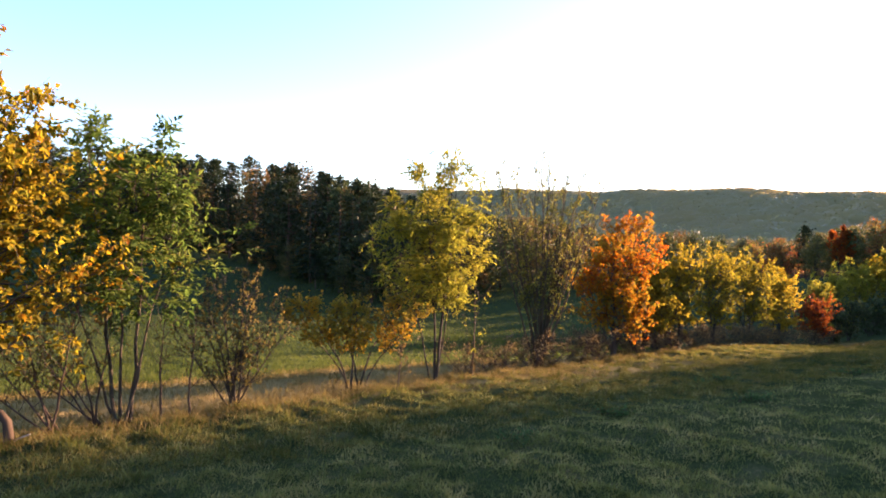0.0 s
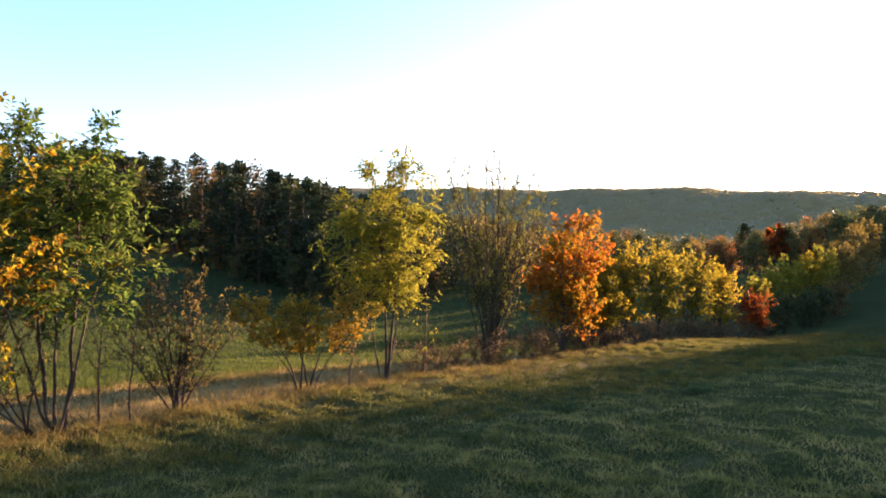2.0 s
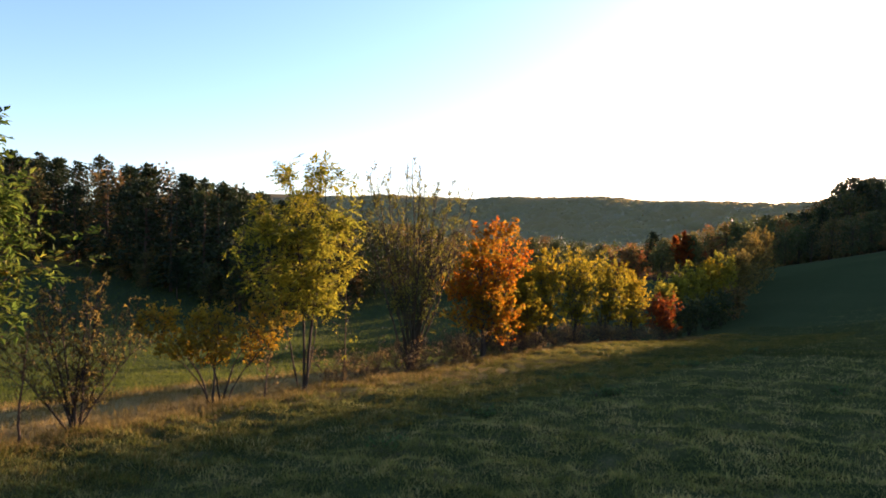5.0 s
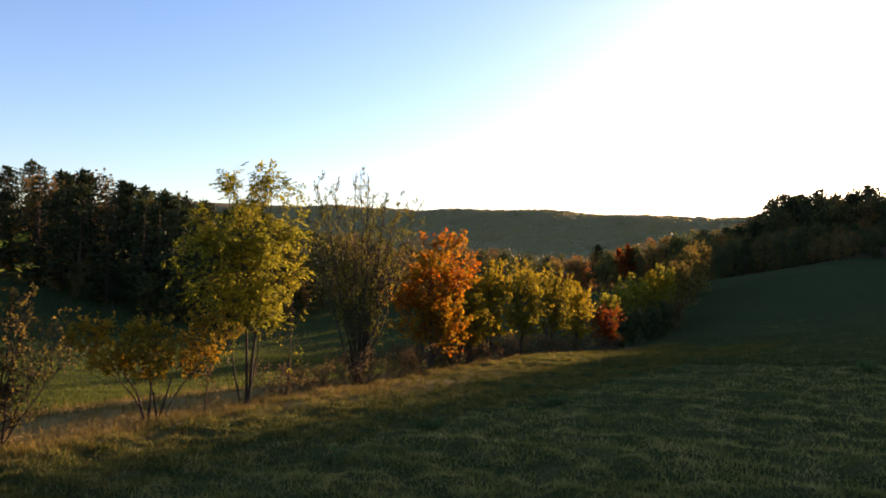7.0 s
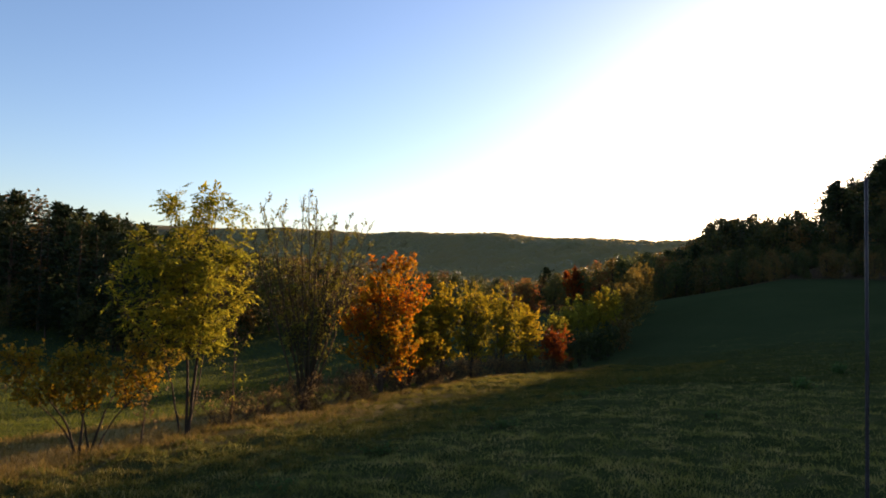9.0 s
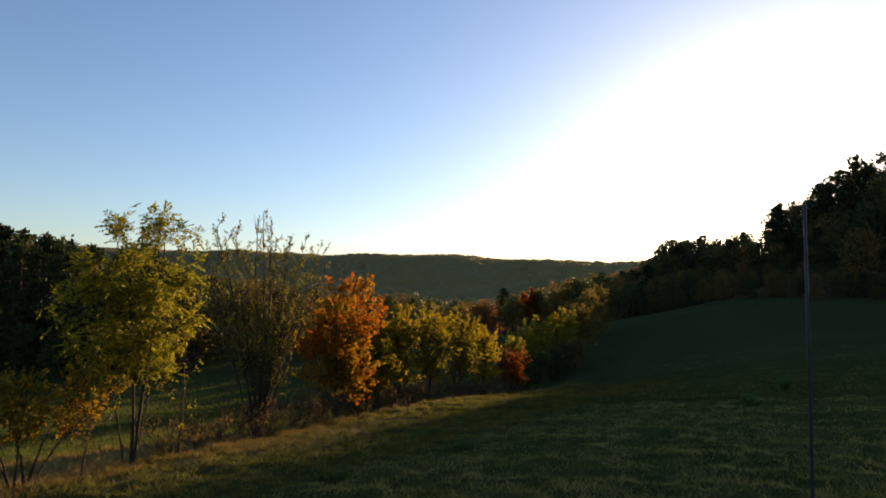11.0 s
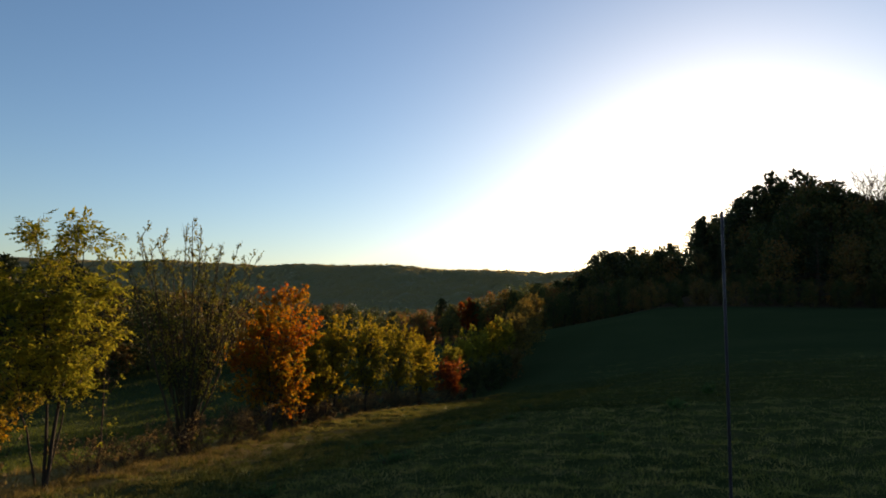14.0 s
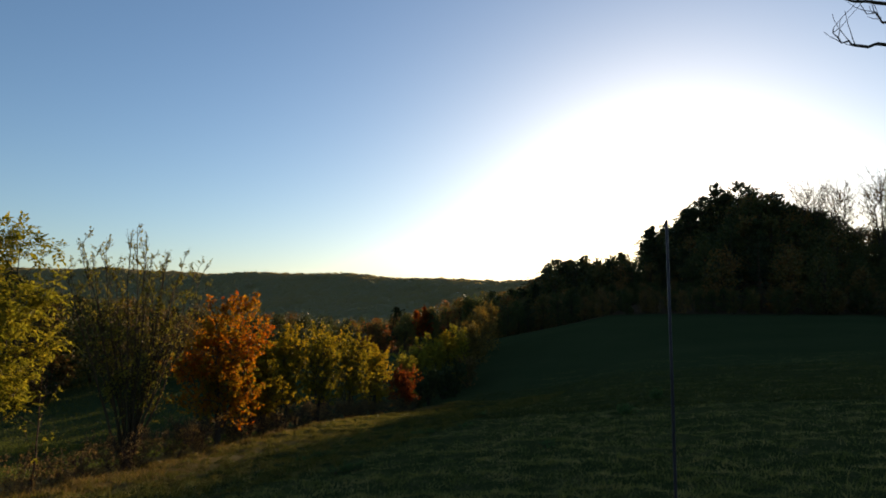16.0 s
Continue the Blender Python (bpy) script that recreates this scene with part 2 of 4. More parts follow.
# ---- mesh tools ----
class Soup:
    """Gathers triangles and quads into one mesh."""

    def __init__(self):
        self.v, self.t, self.q, self.n = [], [], [], 0

    def add(self, v, tris=None, quads=None):
        v = np.asarray(v, dtype=np.float64).reshape(-1, 3)
        if tris is not None:
            self.t.append(np.asarray(tris, dtype=np.int64).reshape(-1, 3) + self.n)
        if quads is not None:
            self.q.append(np.asarray(quads, dtype=np.int64).reshape(-1, 4) + self.n)
        self.v.append(v)
        self.n += len(v)

    def mesh(self, name, material, smooth=False):
        v = np.concatenate(self.v) if self.v else np.zeros((0, 3))
        t = np.concatenate(self.t) if self.t else np.zeros((0, 3), dtype=np.int64)
        q = np.concatenate(self.q) if self.q else np.zeros((0, 4), dtype=np.int64)
        me = bpy.data.meshes.new(name)
        me.vertices.add(len(v))
        me.vertices.foreach_set("co", v.astype(np.float32).ravel())
        me.loops.add(t.size + q.size)
        me.loops.foreach_set("vertex_index", np.concatenate([t.ravel(), q.ravel()]).astype(np.int32))
        me.polygons.add(len(t) + len(q))
        starts = np.concatenate([np.arange(len(t)) * 3, t.size + np.arange(len(q)) * 4]).astype(np.int32)
        me.polygons.foreach_set("loop_start", starts)
        me.polygons.foreach_set("use_smooth", np.full(len(starts), smooth))
        me.update(calc_edges=True)
        me.materials.append(material)
        return me


def part(name, soup, material, parent, label="", smooth=False):
    ob = new(name, soup.mesh(name, material, smooth))
    ob.parent = parent
    return tagged(ob, label)


def unit(a):
    a = np.asarray(a, dtype=np.float64)
    return a / np.maximum(np.linalg.norm(a, axis=-1, keepdims=True), 1e-9)


def knit(soup, a, b):
    """Ties the tube that starts at vertex b to vertex a of the limb that it grows from."""
    soup.t.append(np.array([[a, b, b + 1]], dtype=np.int64))


def tube(soup, pts, r0, r1, sides=5):
    """A tapered limb along pts; gives the number of its first vertex."""
    first = soup.n
    pts = np.asarray(pts, dtype=np.float64)
    n = len(pts)
    d = unit(np.gradient(pts, axis=0))
    ref = np.where(np.abs(d[:, 2:3]) > 0.9, np.array([[1.0, 0, 0]]), np.array([[0, 0, 1.0]]))
    a = unit(np.cross(d, ref))
    b = np.cross(d, a)
    ang = np.arange(sides) * 2 * np.pi / sides
    rad = np.linspace(r0, r1, n)[:, None, None]
    ring = pts[:, None] + rad * (np.cos(ang)[None, :, None] * a[:, None] + np.sin(ang)[None, :, None] * b[:, None])
    i, j = np.meshgrid(np.arange(n - 1), np.arange(sides), indexing="ij")
    k = (j + 1) % sides
    quads = np.stack([i * sides + j, i * sides + k, (i + 1) * sides + k, (i + 1) * sides + j], -1).reshape(-1, 4)
    v = np.concatenate([ring.reshape(-1, 3), pts[-1:] + d[-1:] * r1])
    j = np.arange(sides)
    cap = np.stack([(n - 1) * sides + j, (n - 1) * sides + (j + 1) % sides, np.full(sides, n * sides)], 1)
    soup.add(v, cap, quads)
    return first


def grow(rng, p, d, length, n, wob, up):
    """A wavering line of n steps from p along d; up bends it to the sky, or down when negative."""
    pts, p, d = [np.array(p, dtype=np.float64)], np.array(p, dtype=np.float64), unit(d)
    for _ in range(n):
        d = unit(d + rng.normal(0, wob, 3) + np.array([0, 0, up]))
        p = p + d * length / n
        pts.append(p)
    return np.array(pts)


def blades(soup, pos, axis, nrm, length, width, fold=0.25):
    """One folded leaf of two triangles at each place."""
    axis = unit(axis)
    side = unit(np.cross(axis, nrm))
    nrm = np.cross(side, axis)
    L, w = length[:, None], width[:, None]
    mid = pos + axis * L * 0.45
    v = np.stack([pos, mid - side * w * 0.5 + nrm * w * fold, pos + axis * L, mid + side * w * 0.5 + nrm * w * fold], 1).reshape(-1, 3)
    k = np.arange(len(pos))[:, None] * 4
    soup.add(v, np.concatenate([k + np.array([[0, 1, 2]]), k + np.array([[0, 2, 3]])]))


def leaves(rng, soup, pos, out, kind, size):
    """Leaves at the anchors pos, that point along out. kind: simple or compound."""
    n = len(pos)
    if kind == "simple":
        axis = unit(out * 0.6 + rng.normal(0, 0.6, (n, 3)) + np.array([0, 0, -0.35]))
        nrm = unit(rng.normal(0, 0.6, (n, 3)) + np.array([0, 0, 0.8]))
        L = size * rng.uniform(0.6, 1.3, n)
        blades(soup, pos, axis, nrm, L, L * rng.uniform(0.55, 0.8, n))
        return
    axis = unit(out * 0.8 + rng.normal(0, 0.35, (n, 3)) + np.array([0, 0, -0.05]))
    side = unit(np.cross(axis, np.array([0, 0, 1.0]) + rng.normal(0, 0.3, (n, 3))))
    L = size * rng.uniform(0.7, 1.25, n)
    for f, s in ((0.25, 1), (0.25, -1), (0.5, 1), (0.5, -1), (0.75, 1), (0.75, -1), (0.95, 0)):
        p = pos + axis * (L * f)[:, None] + np.array([0, 0, -1.0]) * (L * 0.15 * f * f)[:, None]
        a = unit(axis * (0.55 if s else 1.0) + side * s * 0.85 + np.array([0, 0, -0.18]) + rng.normal(0, 0.12, (n, 3)))
        nrm = unit(rng.normal(0, 0.35, (n, 3)) + np.array([0, 0, 1.0]))
        ll = L * rng.uniform(0.36, 0.5, n)
        blades(soup, p, a, nrm, ll, ll * 0.56)


# ---- the lie of the land ----
UX, UY = 0.855, 0.52                 # along the hedge; across it is (-UY, UX)


def smooth(x, a, b):
    t = np.clip((x - a) / (b - a), 0, 1)
    return t * t * (3 - 2 * t)


def terrain(x, y):
    x, y = np.asarray(x, dtype=np.float64), np.asarray(y, dtype=np.float64)
    u, v = x * UX + y * UY, y * UX - x * UY
    r = np.hypot(x, y)
    flat = smooth(u, 24, 66)
    z = -1.6 - 0.035 * np.clip(u, -60, 26) - 0.108 * np.clip(v, -60, 10.5) * (1 - flat)
    z = z - (0.13 * smooth(u, 6, 10) + 0.4 * smooth(u, 17, 26)) * smooth(v, 2, 9.5) * smooth(u, 70, 32)     # hollow at the far end of the hedge
    w = np.maximum(v - 11.0, 0)
    z = z - 6.2 * (1 - np.exp(-w / 30.0))                                   # bank and valley field
    z = z + 0.11 * np.log1p(np.exp(np.clip((v - 72) / 7.0, -30, 30))) * 7.0 * smooth(u, 120, 20)   # far slope with the pines
    z = z + 0.055 * np.clip(u - 30, 0, 52) * smooth(u, 30, 60) * smooth(v, 60, 4) * smooth(u, 420, 90)   # meadow brow
    z = z + 0.17 * np.maximum(u - 82, 0) * smooth(v, 28, -12) * smooth(u, 400, 120)       # wooded hill
    p, q = 0.87 * x + 0.49 * y, np.clip(0.87 * y - 0.49 * x, -100, 900)      # the ridge closing the valley, its crest askew to the view
    z = z + (27.0 + 0.0417 * q + 1.6 * np.sin(q * 0.021) + 1.0 * np.sin(q * 0.057 + 1.0)) * smooth(p, 285, 505) + 30.0 * smooth(r, 1000, 1500)
    near = smooth(r, 60, 25)
    z = z + near * (0.035 * np.sin(x * 1.9 + 0.7 * np.sin(y * 1.1)) * np.sin(y * 2.3 + 1.3) + 0.02 * np.sin(x * 4.7 + y * 3.1))
    bump = np.sin(x * 6.1 + 2.0 * np.sin(y * 2.9)) * np.sin(y * 5.3 + 1.7 * np.sin(x * 3.7)) + 0.6 * np.sin(x * 11.3 + y * 4.1) * np.sin(y * 9.7 - x * 3.3)
    return z + smooth(r, 30, 12) * 0.035 * bump, bump


def ground_z(x, y):
    return terrain(x, y)[0]


def at(az, r):
    """The place at azimuth az, degrees clockwise from +y, r metres off."""
    return r * math.sin(radians(az)), r * math.cos(radians(az))


def uv(u, v):
    return u * UX - v * UY, u * UY + v * UX


def hedge_v(u):
    """How far off the hedge runs, at u along it."""
    return np.interp(u, [-6, 0, 6, 10, 13, 16, 19.5, 22.7, 25, 30], [7.6, 8.5, 9.8, 10.9, 11.5, 12.0, 12.3, 12.4, 12.2, 11.5])


def build_ground():
    radii = np.concatenate([[0.0], 0.6 * 1.035 ** np.arange(0, 250)])
    radii = radii[radii < 3200]
    n = 420
    ang = np.arange(n) * 2 * np.pi / n
    rr, aa = np.meshgrid(radii[1:], ang, indexing="ij")
    x, y = rr * np.sin(aa), rr * np.cos(aa)
    v = np.stack([x, y, ground_z(x, y)], -1).reshape(-1, 3)
    m = len(radii) - 1
    i, j = np.meshgrid(np.arange(m - 1), np.arange(n), indexing="ij")
    k = (j + 1) % n
    quads = np.stack([i * n + j, (i + 1) * n + j, (i + 1) * n + k, i * n + k], -1).reshape(-1, 4)
    j = np.arange(n)
    s = Soup()
    hub = len(v)
    s.add(np.concatenate([v, [[0, 0, float(ground_z(0, 0))]]]), np.stack([j, (j + 1) % n, np.full(n, hub)], 1)[:, ::-1], quads[:, ::-1])
    ob = new("ground", s.mesh("ground", GROUND, True))
    return tagged(ob, "rolling autumn meadow with valley field and slopes", "ground", kind="structure")


build_ground()


# ---- trees ----
def empty_thing(name, x, y, label, category, group="", sink=0.03):
    ob = new(name)
    ob.location = (x, y, float(ground_z(x, y)) - sink)
    return tagged(ob, label, category, group)


def tree(name, label, x, y, stems, leaf, size, kind="simple", seed=1, bark=None, category="tree", group="",
         first=0.3, reach=0.9, shape=(0.6, 1.0, 0.35), boughs=26, twigs=5, per=5, rise=0.75, up=0.06, bare=0.0, twig_r=0.004, split=True, tip=0.16, jig=0.008, arch=1.0, apart=0.0):
    """stems: rows of height, lean x, lean y, radius. Boughs leave each stem above `first` of its height, as long as reach times
    the shape (bottom, middle, top); twigs leave the boughs and carry the leaves. bare: share of twigs with no leaves."""
    rng = np.random.default_rng(seed)
    bark = bark or BARK
    root = empty_thing(name, x, y, label, category, group)
    wood, crown = Soup(), Soup()
    pos, out = [], []
    for h, lx, ly, r in stems:
        s = Soup()
        n = 10
        tt = np.linspace(0, 1, n + 1)
        sway = np.cumsum(rng.normal(0, jig * h, (n + 1, 2)), 0)
        sway -= sway[0]
        bow = tt ** arch
        pts = np.stack([lx * bow + sway[:, 0], ly * bow + sway[:, 1], h * tt], 1)
        pts[:, :2] += rng.normal(0, 0.045, 2) + np.array([lx, ly]) * apart
        tube(s, pts, r, r * tip, 7)
        flare = pts[:2].copy()
        flare[1] = pts[0] + (pts[1] - pts[0]) * 0.35
        knit(s, 0, tube(s, flare, r * 1.5, r * 0.95, 7))
        trunk = part("trunk", s, bark, root, smooth=True)
        for b in range(boughs):
            f = first + (1 - first) * (b + rng.uniform(0, 1)) / boughs
            p = np.array([np.interp(f, tt, pts[:, k]) for k in range(3)])
            q = (f - first) / (1 - first)
            L = reach * np.interp(q, [0, 0.45, 1], shape) * rng.uniform(0.45, 1.3)
            a = b * 2.4 + rng.uniform(-0.7, 0.7)
            d = np.array([math.cos(a), math.sin(a), rise * rng.uniform(0.5, 1.4) + 0.6 * q])
            bp = grow(rng, p, d, L, 5, 0.16, up)
            if split:
                wood = Soup()
            br = max(r * 0.32 * (1 - 0.7 * f), twig_r * 1.4)
            b0 = tube(wood, bp, br, twig_r * 0.8, 4)
            for k in range(twigs):
                g = 0.25 + 0.75 * (k + rng.uniform(0, 1)) / twigs
                idx = g * 5
                i0 = min(int(idx), 4)
                tp = bp[i0] + (bp[i0 + 1] - bp[i0]) * (idx - i0)
                td = unit(bp[i0 + 1] - bp[i0]) + rng.normal(0, 0.65, 3)
                tw = grow(rng, tp, td, L * rng.uniform(0.2, 0.42) + 0.08, 3, 0.2, up * 1.5)
                knit(wood, b0 + i0 * 4, tube(wood, tw, twig_r, twig_r * 0.4, 3))
                if rng.uniform() < bare:
                    continue
                m = max(1, int(per * rng.uniform(0.6, 1.4)))
                g2 = rng.uniform(0.2, 1.0, m) * 3
                i2 = np.minimum(g2.astype(int), 2)
                pos.append(tw[i2] + (tw[i2 + 1] - tw[i2]) * (g2 - i2)[:, None])
                out.append(unit(tw[i2 + 1] - tw[i2] + rng.normal(0, 0.5, (m, 3))))
            if split:
                part("branch", wood, bark, trunk)
    if not split:
        tagged(part("branchwork", wood, bark, root), kind="stuff")
    if pos:
        leaves(rng, crown, np.concatenate(pos), np.concatenate(out), kind, size)
        part("crown", crown, leaf, root)
    return root


def hedge_tree(name, label, az, r, *a, **k):
    x, y = at(az, r)
    return tree(name, label, x, y, *a, **k)


# hedge row, from the valley end towards the hill
hedge_tree("maple_tree", "golden yellow and orange field maple at the hedge bank", -38.8, 8.3,
           [(3.9, 0.1, 0.1, 0.10), (3.2, 0.75, 0.1, 0.07), (3.7, -0.6, 0.4, 0.07)], L_MAPLE, 0.075, seed=3, first=0.26, reach=1.5, shape=(1.0, 1.0, 0.4), boughs=36, twigs=11, per=17, rise=0.45, up=0.03)
hedge_tree("ash_tree", "young multi-stemmed green ash with yellowing leaves", -26.6, 8.65,
           [(3.75, -0.4, 0.1, 0.026), (3.55, 0.35, 0.15, 0.027), (2.9, 0.75, -0.15, 0.021), (2.7, -0.8, 0.0, 0.018), (3.1, 0.1, -0.2, 0.022)], L_ASH, 0.2, "compound", 5, first=0.42, reach=0.8, shape=(1.0, 1.0, 0.3), boughs=14, twigs=6, per=3.3, rise=0.5, jig=0.006, arch=0.85, apart=0.12)
hedge_tree("rose_bush", "sparse brown wild rose bush with arching bare stems", -17.7, 9.15,
           [(1.9, 0.4, 0.1, 0.02), (1.8, -0.35, 0.0, 0.02), (1.5, 0.65, 0.2, 0.017), (1.75, -0.1, -0.2, 0.02), (1.45, -0.6, 0.2, 0.017), (2.05, 0.12, 0.3, 0.018), (1.2, 0.8, -0.1, 0.015), (1.1, -0.8, 0.0, 0.015), (1.6, 0.25, -0.3, 0.016)], L_BROWN, 0.05, "simple", 7, BARK_DARK, "bush",
           first=0.15, reach=0.45, boughs=17, twigs=7, per=4, rise=0.95, bare=0.5, twig_r=0.0035)
hedge_tree("hawthorn_bush", "low hawthorn bush with olive, orange and red leaves", -6.9, 10.5,
           [(1.4, -0.85, 0.0, 0.02), (1.4, 0.1, 0.1, 0.022), (1.5, 0.75, 0.1, 0.02), (1.3, -0.35, -0.2, 0.018), (1.35, 1.1, 0.0, 0.017), (1.2, -1.15, 0.1, 0.015)], L_OLIVE, 0.055, "simple", 9, BARK_DARK, "bush",
           first=0.42, reach=0.6, boughs=16, twigs=7, per=11, rise=0.5, bare=0.06, twig_r=0.0035, arch=1.7, apart=0.1)
hedge_tree("locust_tree", "young yellow-green locust tree with a forked trunk", 0.25, 11.4,
           [(3.9, 0.25, 0.0, 0.032), (3.75, -0.22, 0.1, 0.028), (3.05, -0.65, -0.1, 0.018), (3.1, 0.5, 0.15, 0.017)], L_LOCUST, 0.18, "compound", 11, BARK_DARK, first=0.37, reach=0.9, shape=(0.9, 1.0, 0.5), boughs=21, twigs=7, per=3.4, rise=0.4, jig=0.005, arch=1.05, apart=0.12)
fan = np.random.default_rng(19)
hedge_tree("willow_shrub", "tall fan-shaped shrub with many thin stems and few leaves", 10.1, 14.5,
           [(fan.uniform(4.2, 5.0) * (1.0 - 0.1 * abs(k - 9) / 10), -1.45 + 2.95 * k / 20, fan.uniform(-0.35, 0.45), fan.uniform(0.02, 0.034)) for k in range(21)], L_SPARSE, 0.055, "simple", 13, BARK_WILLOW, "shrub",
           first=0.2, reach=0.6, shape=(0.8, 1.0, 0.35), boughs=14, twigs=6, per=5, rise=1.6, up=0.12, bare=0.3, twig_r=0.0042, tip=0.2, jig=0.004)
hedge_tree("orange_maple", "bright orange and red field maple in the hedge", 16.7, 17.2,
           [(3.4, 0.2, 0.0, 0.055), (3.6, 0.75, 0.1, 0.05), (2.9, -0.25, 0.0, 0.04), (2.5, 0.9, 0.3, 0.03), (2.1, -0.75, 0.0, 0.03)], L_ORANGE, 0.08, "simple", 17, first=0.22, reach=0.95, shape=(1.0, 1.0, 0.6), boughs=28, twigs=8, per=11, rise=0.5)
# yellow shrubs of the hedge
for az, r, h, w, mat, name, label, seed in (
        (20.2, 19.1, 2.55, 0.85, L_YELLOW, "hazel_shrub", "yellow-leaved hazel shrub with dark stems in the hedge", 21),
        (22.0, 20.1, 3.15, 0.95, L_YELLOW, "hazel_shrub", "tall yellow hazel shrub in the hedge", 22),
        (24.8, 21.9, 3.1, 1.1, L_YELLOW, "hazel_shrub", "golden yellow hazel shrub in the hedge", 23),
        (27.4, 23.8, 3.2, 1.15, L_YELLOW, "hazel_shrub", "yellow-green hazel shrub in the hedge", 24),
        (29.7, 25.6, 2.85, 0.9, L_YELLOW, "hazel_shrub", "small yellow hazel shrub in the hedge", 25),
        (32.3, 27.2, 1.7, 0.95, L_RED, "dogwood_bush", "low crimson dogwood bush at the meadow edge", 26),
        (32.4, 29.0, 2.75, 0.6, L_PALE, "pale_shrub", "pale green shrub behind the red bush", 27),
        (33.2, 36.0, 2.9, 1.2, L_PALE, "hedge_tree", "yellow-green hedge tree with a rounded crown", 31),
        (34.6, 38.0, 3.2, 1.4, L_PALE, "hedge_tree", "yellow-green hedge tree with a rounded crown", 28),
        (35.9, 40.0, 3.5, 1.3, L_YELLOW, "hedge_tree", "yellow and orange hedge tree in low sun", 29),
        (37.0, 42.0, 3.5, 1.4, L_PALE, "hedge_tree", "dull green hedge tree at the meadow corner", 30),
        (38.1, 45.0, 3.6, 1.5, L_BROWN, "hedge_tree", "brownish hedge tree along the meadow", 32),
        (38.9, 50.0, 4.1, 1.7, L_BROWN, "hedge_tree", "brownish hedge tree along the meadow", 33),
        (39.6, 55.0, 4.5, 1.8, L_BROWN, "hedge_tree", "tall brownish hedge tree at the field corner", 34),
        (19.2, 18.8, 2.2, 0.65, L_YELLOW, "hazel_shrub", "low yellow hazel shrub in the hedge", 35)):
    h *= 0.95
    near = r < 30
    hedge_tree(name, label, az, r, [(h, 0.0, 0.0, 0.026), (h * 0.93, 0.45 * w, 0.1, 0.022), (h * 0.88, -0.5 * w, 0.0, 0.022), (h * 0.8, 0.0, -0.4 * w, 0.018), (h * 0.9, 0.2 * w, 0.4 * w, 0.018)],
               mat, 0.08 if near else 0.14, "simple", seed, BARK_DARK, "shrub" if h < 3 else "tree", first=0.26 if near else 0.06, reach=w * 0.9, shape=(0.8, 1.0, 0.5), boughs=18, twigs=6, per=11 if near else 8, rise=0.6, bare=0.45 if mat is L_RED else 0.0)

for az, r, h, w, seed in ((33.3, 30.5, 1.3, 1.0, 51), (34.5, 31.5, 1.7, 1.1, 52), (35.9, 33.0, 1.5, 1.2, 53), (37.0, 35.0, 1.7, 1.2, 54), (38.0, 38.0, 1.6, 1.3, 55)):
    hedge_tree("dark_shrub", "low dark brown shrub in the hollow behind the meadow brow", az, r, [(h, 0, 0, 0.02), (h * 0.9, 0.5, 0.1, 0.02), (h * 0.9, -0.5, 0, 0.02), (h * 0.8, 0.1, -0.4, 0.02)],
               L_WOOD, 0.11, "simple", seed, BARK_DARK, "shrub", "shrubs in the hollow", first=0.04, reach=w * 0.7, boughs=13, twigs=5, per=7, rise=0.6)

# saplings and bare stems between them
for az, r, h, mat, name, label, seed, bare in (
        (-23.6, 8.7, 1.6, L_BROWN, "sapling", "thin leafless sapling on the hedge bank", 41, 0.9),
        (-21.7, 8.85, 1.4, L_BROWN, "sapling", "thin leafless sapling on the hedge bank", 42, 0.9),
        (-28.1, 8.55, 1.6, L_BROWN, "thorn_bush", "brown thorny bush with few remaining leaves", 43, 0.6),
        (-31.5, 8.3, 1.6, L_BROWN, "thorn_bush", "brown thorny bush with few remaining leaves", 44, 0.6),
        (4.2, 11.9, 2.2, L_LOCUST, "sapling", "thin sapling with a tuft of yellow-green leaves", 45, 0.5),
        (-3.0, 10.6, 1.0, L_DEAD, "dry_stalk", "brown dried weed stalk on the bank", 46, 0.3),
        (18.6, 17.6, 2.0, L_PALE, "sapling", "dark thin sapling with pale leaves beside the maple", 47, 0.2)):
    multi = [(h, 0.1, 0.0, 0.018)] if name != "thorn_bush" else [(h, 0.3, 0, 0.015), (h * 0.95, -0.45, 0.1, 0.016), (h * 0.8, -0.95, 0, 0.014), (h * 0.6, -1.4, 0.1, 0.013), (h * 0.85, -0.7, -0.2, 0.013)]
    hedge_tree(name, label, az, r, multi, mat, 0.06, "simple", seed, TWIG_RED, "shrub", first=0.25, reach=0.5, boughs=14, twigs=4, per=4, rise=0.9, bare=bare, twig_r=0.003)


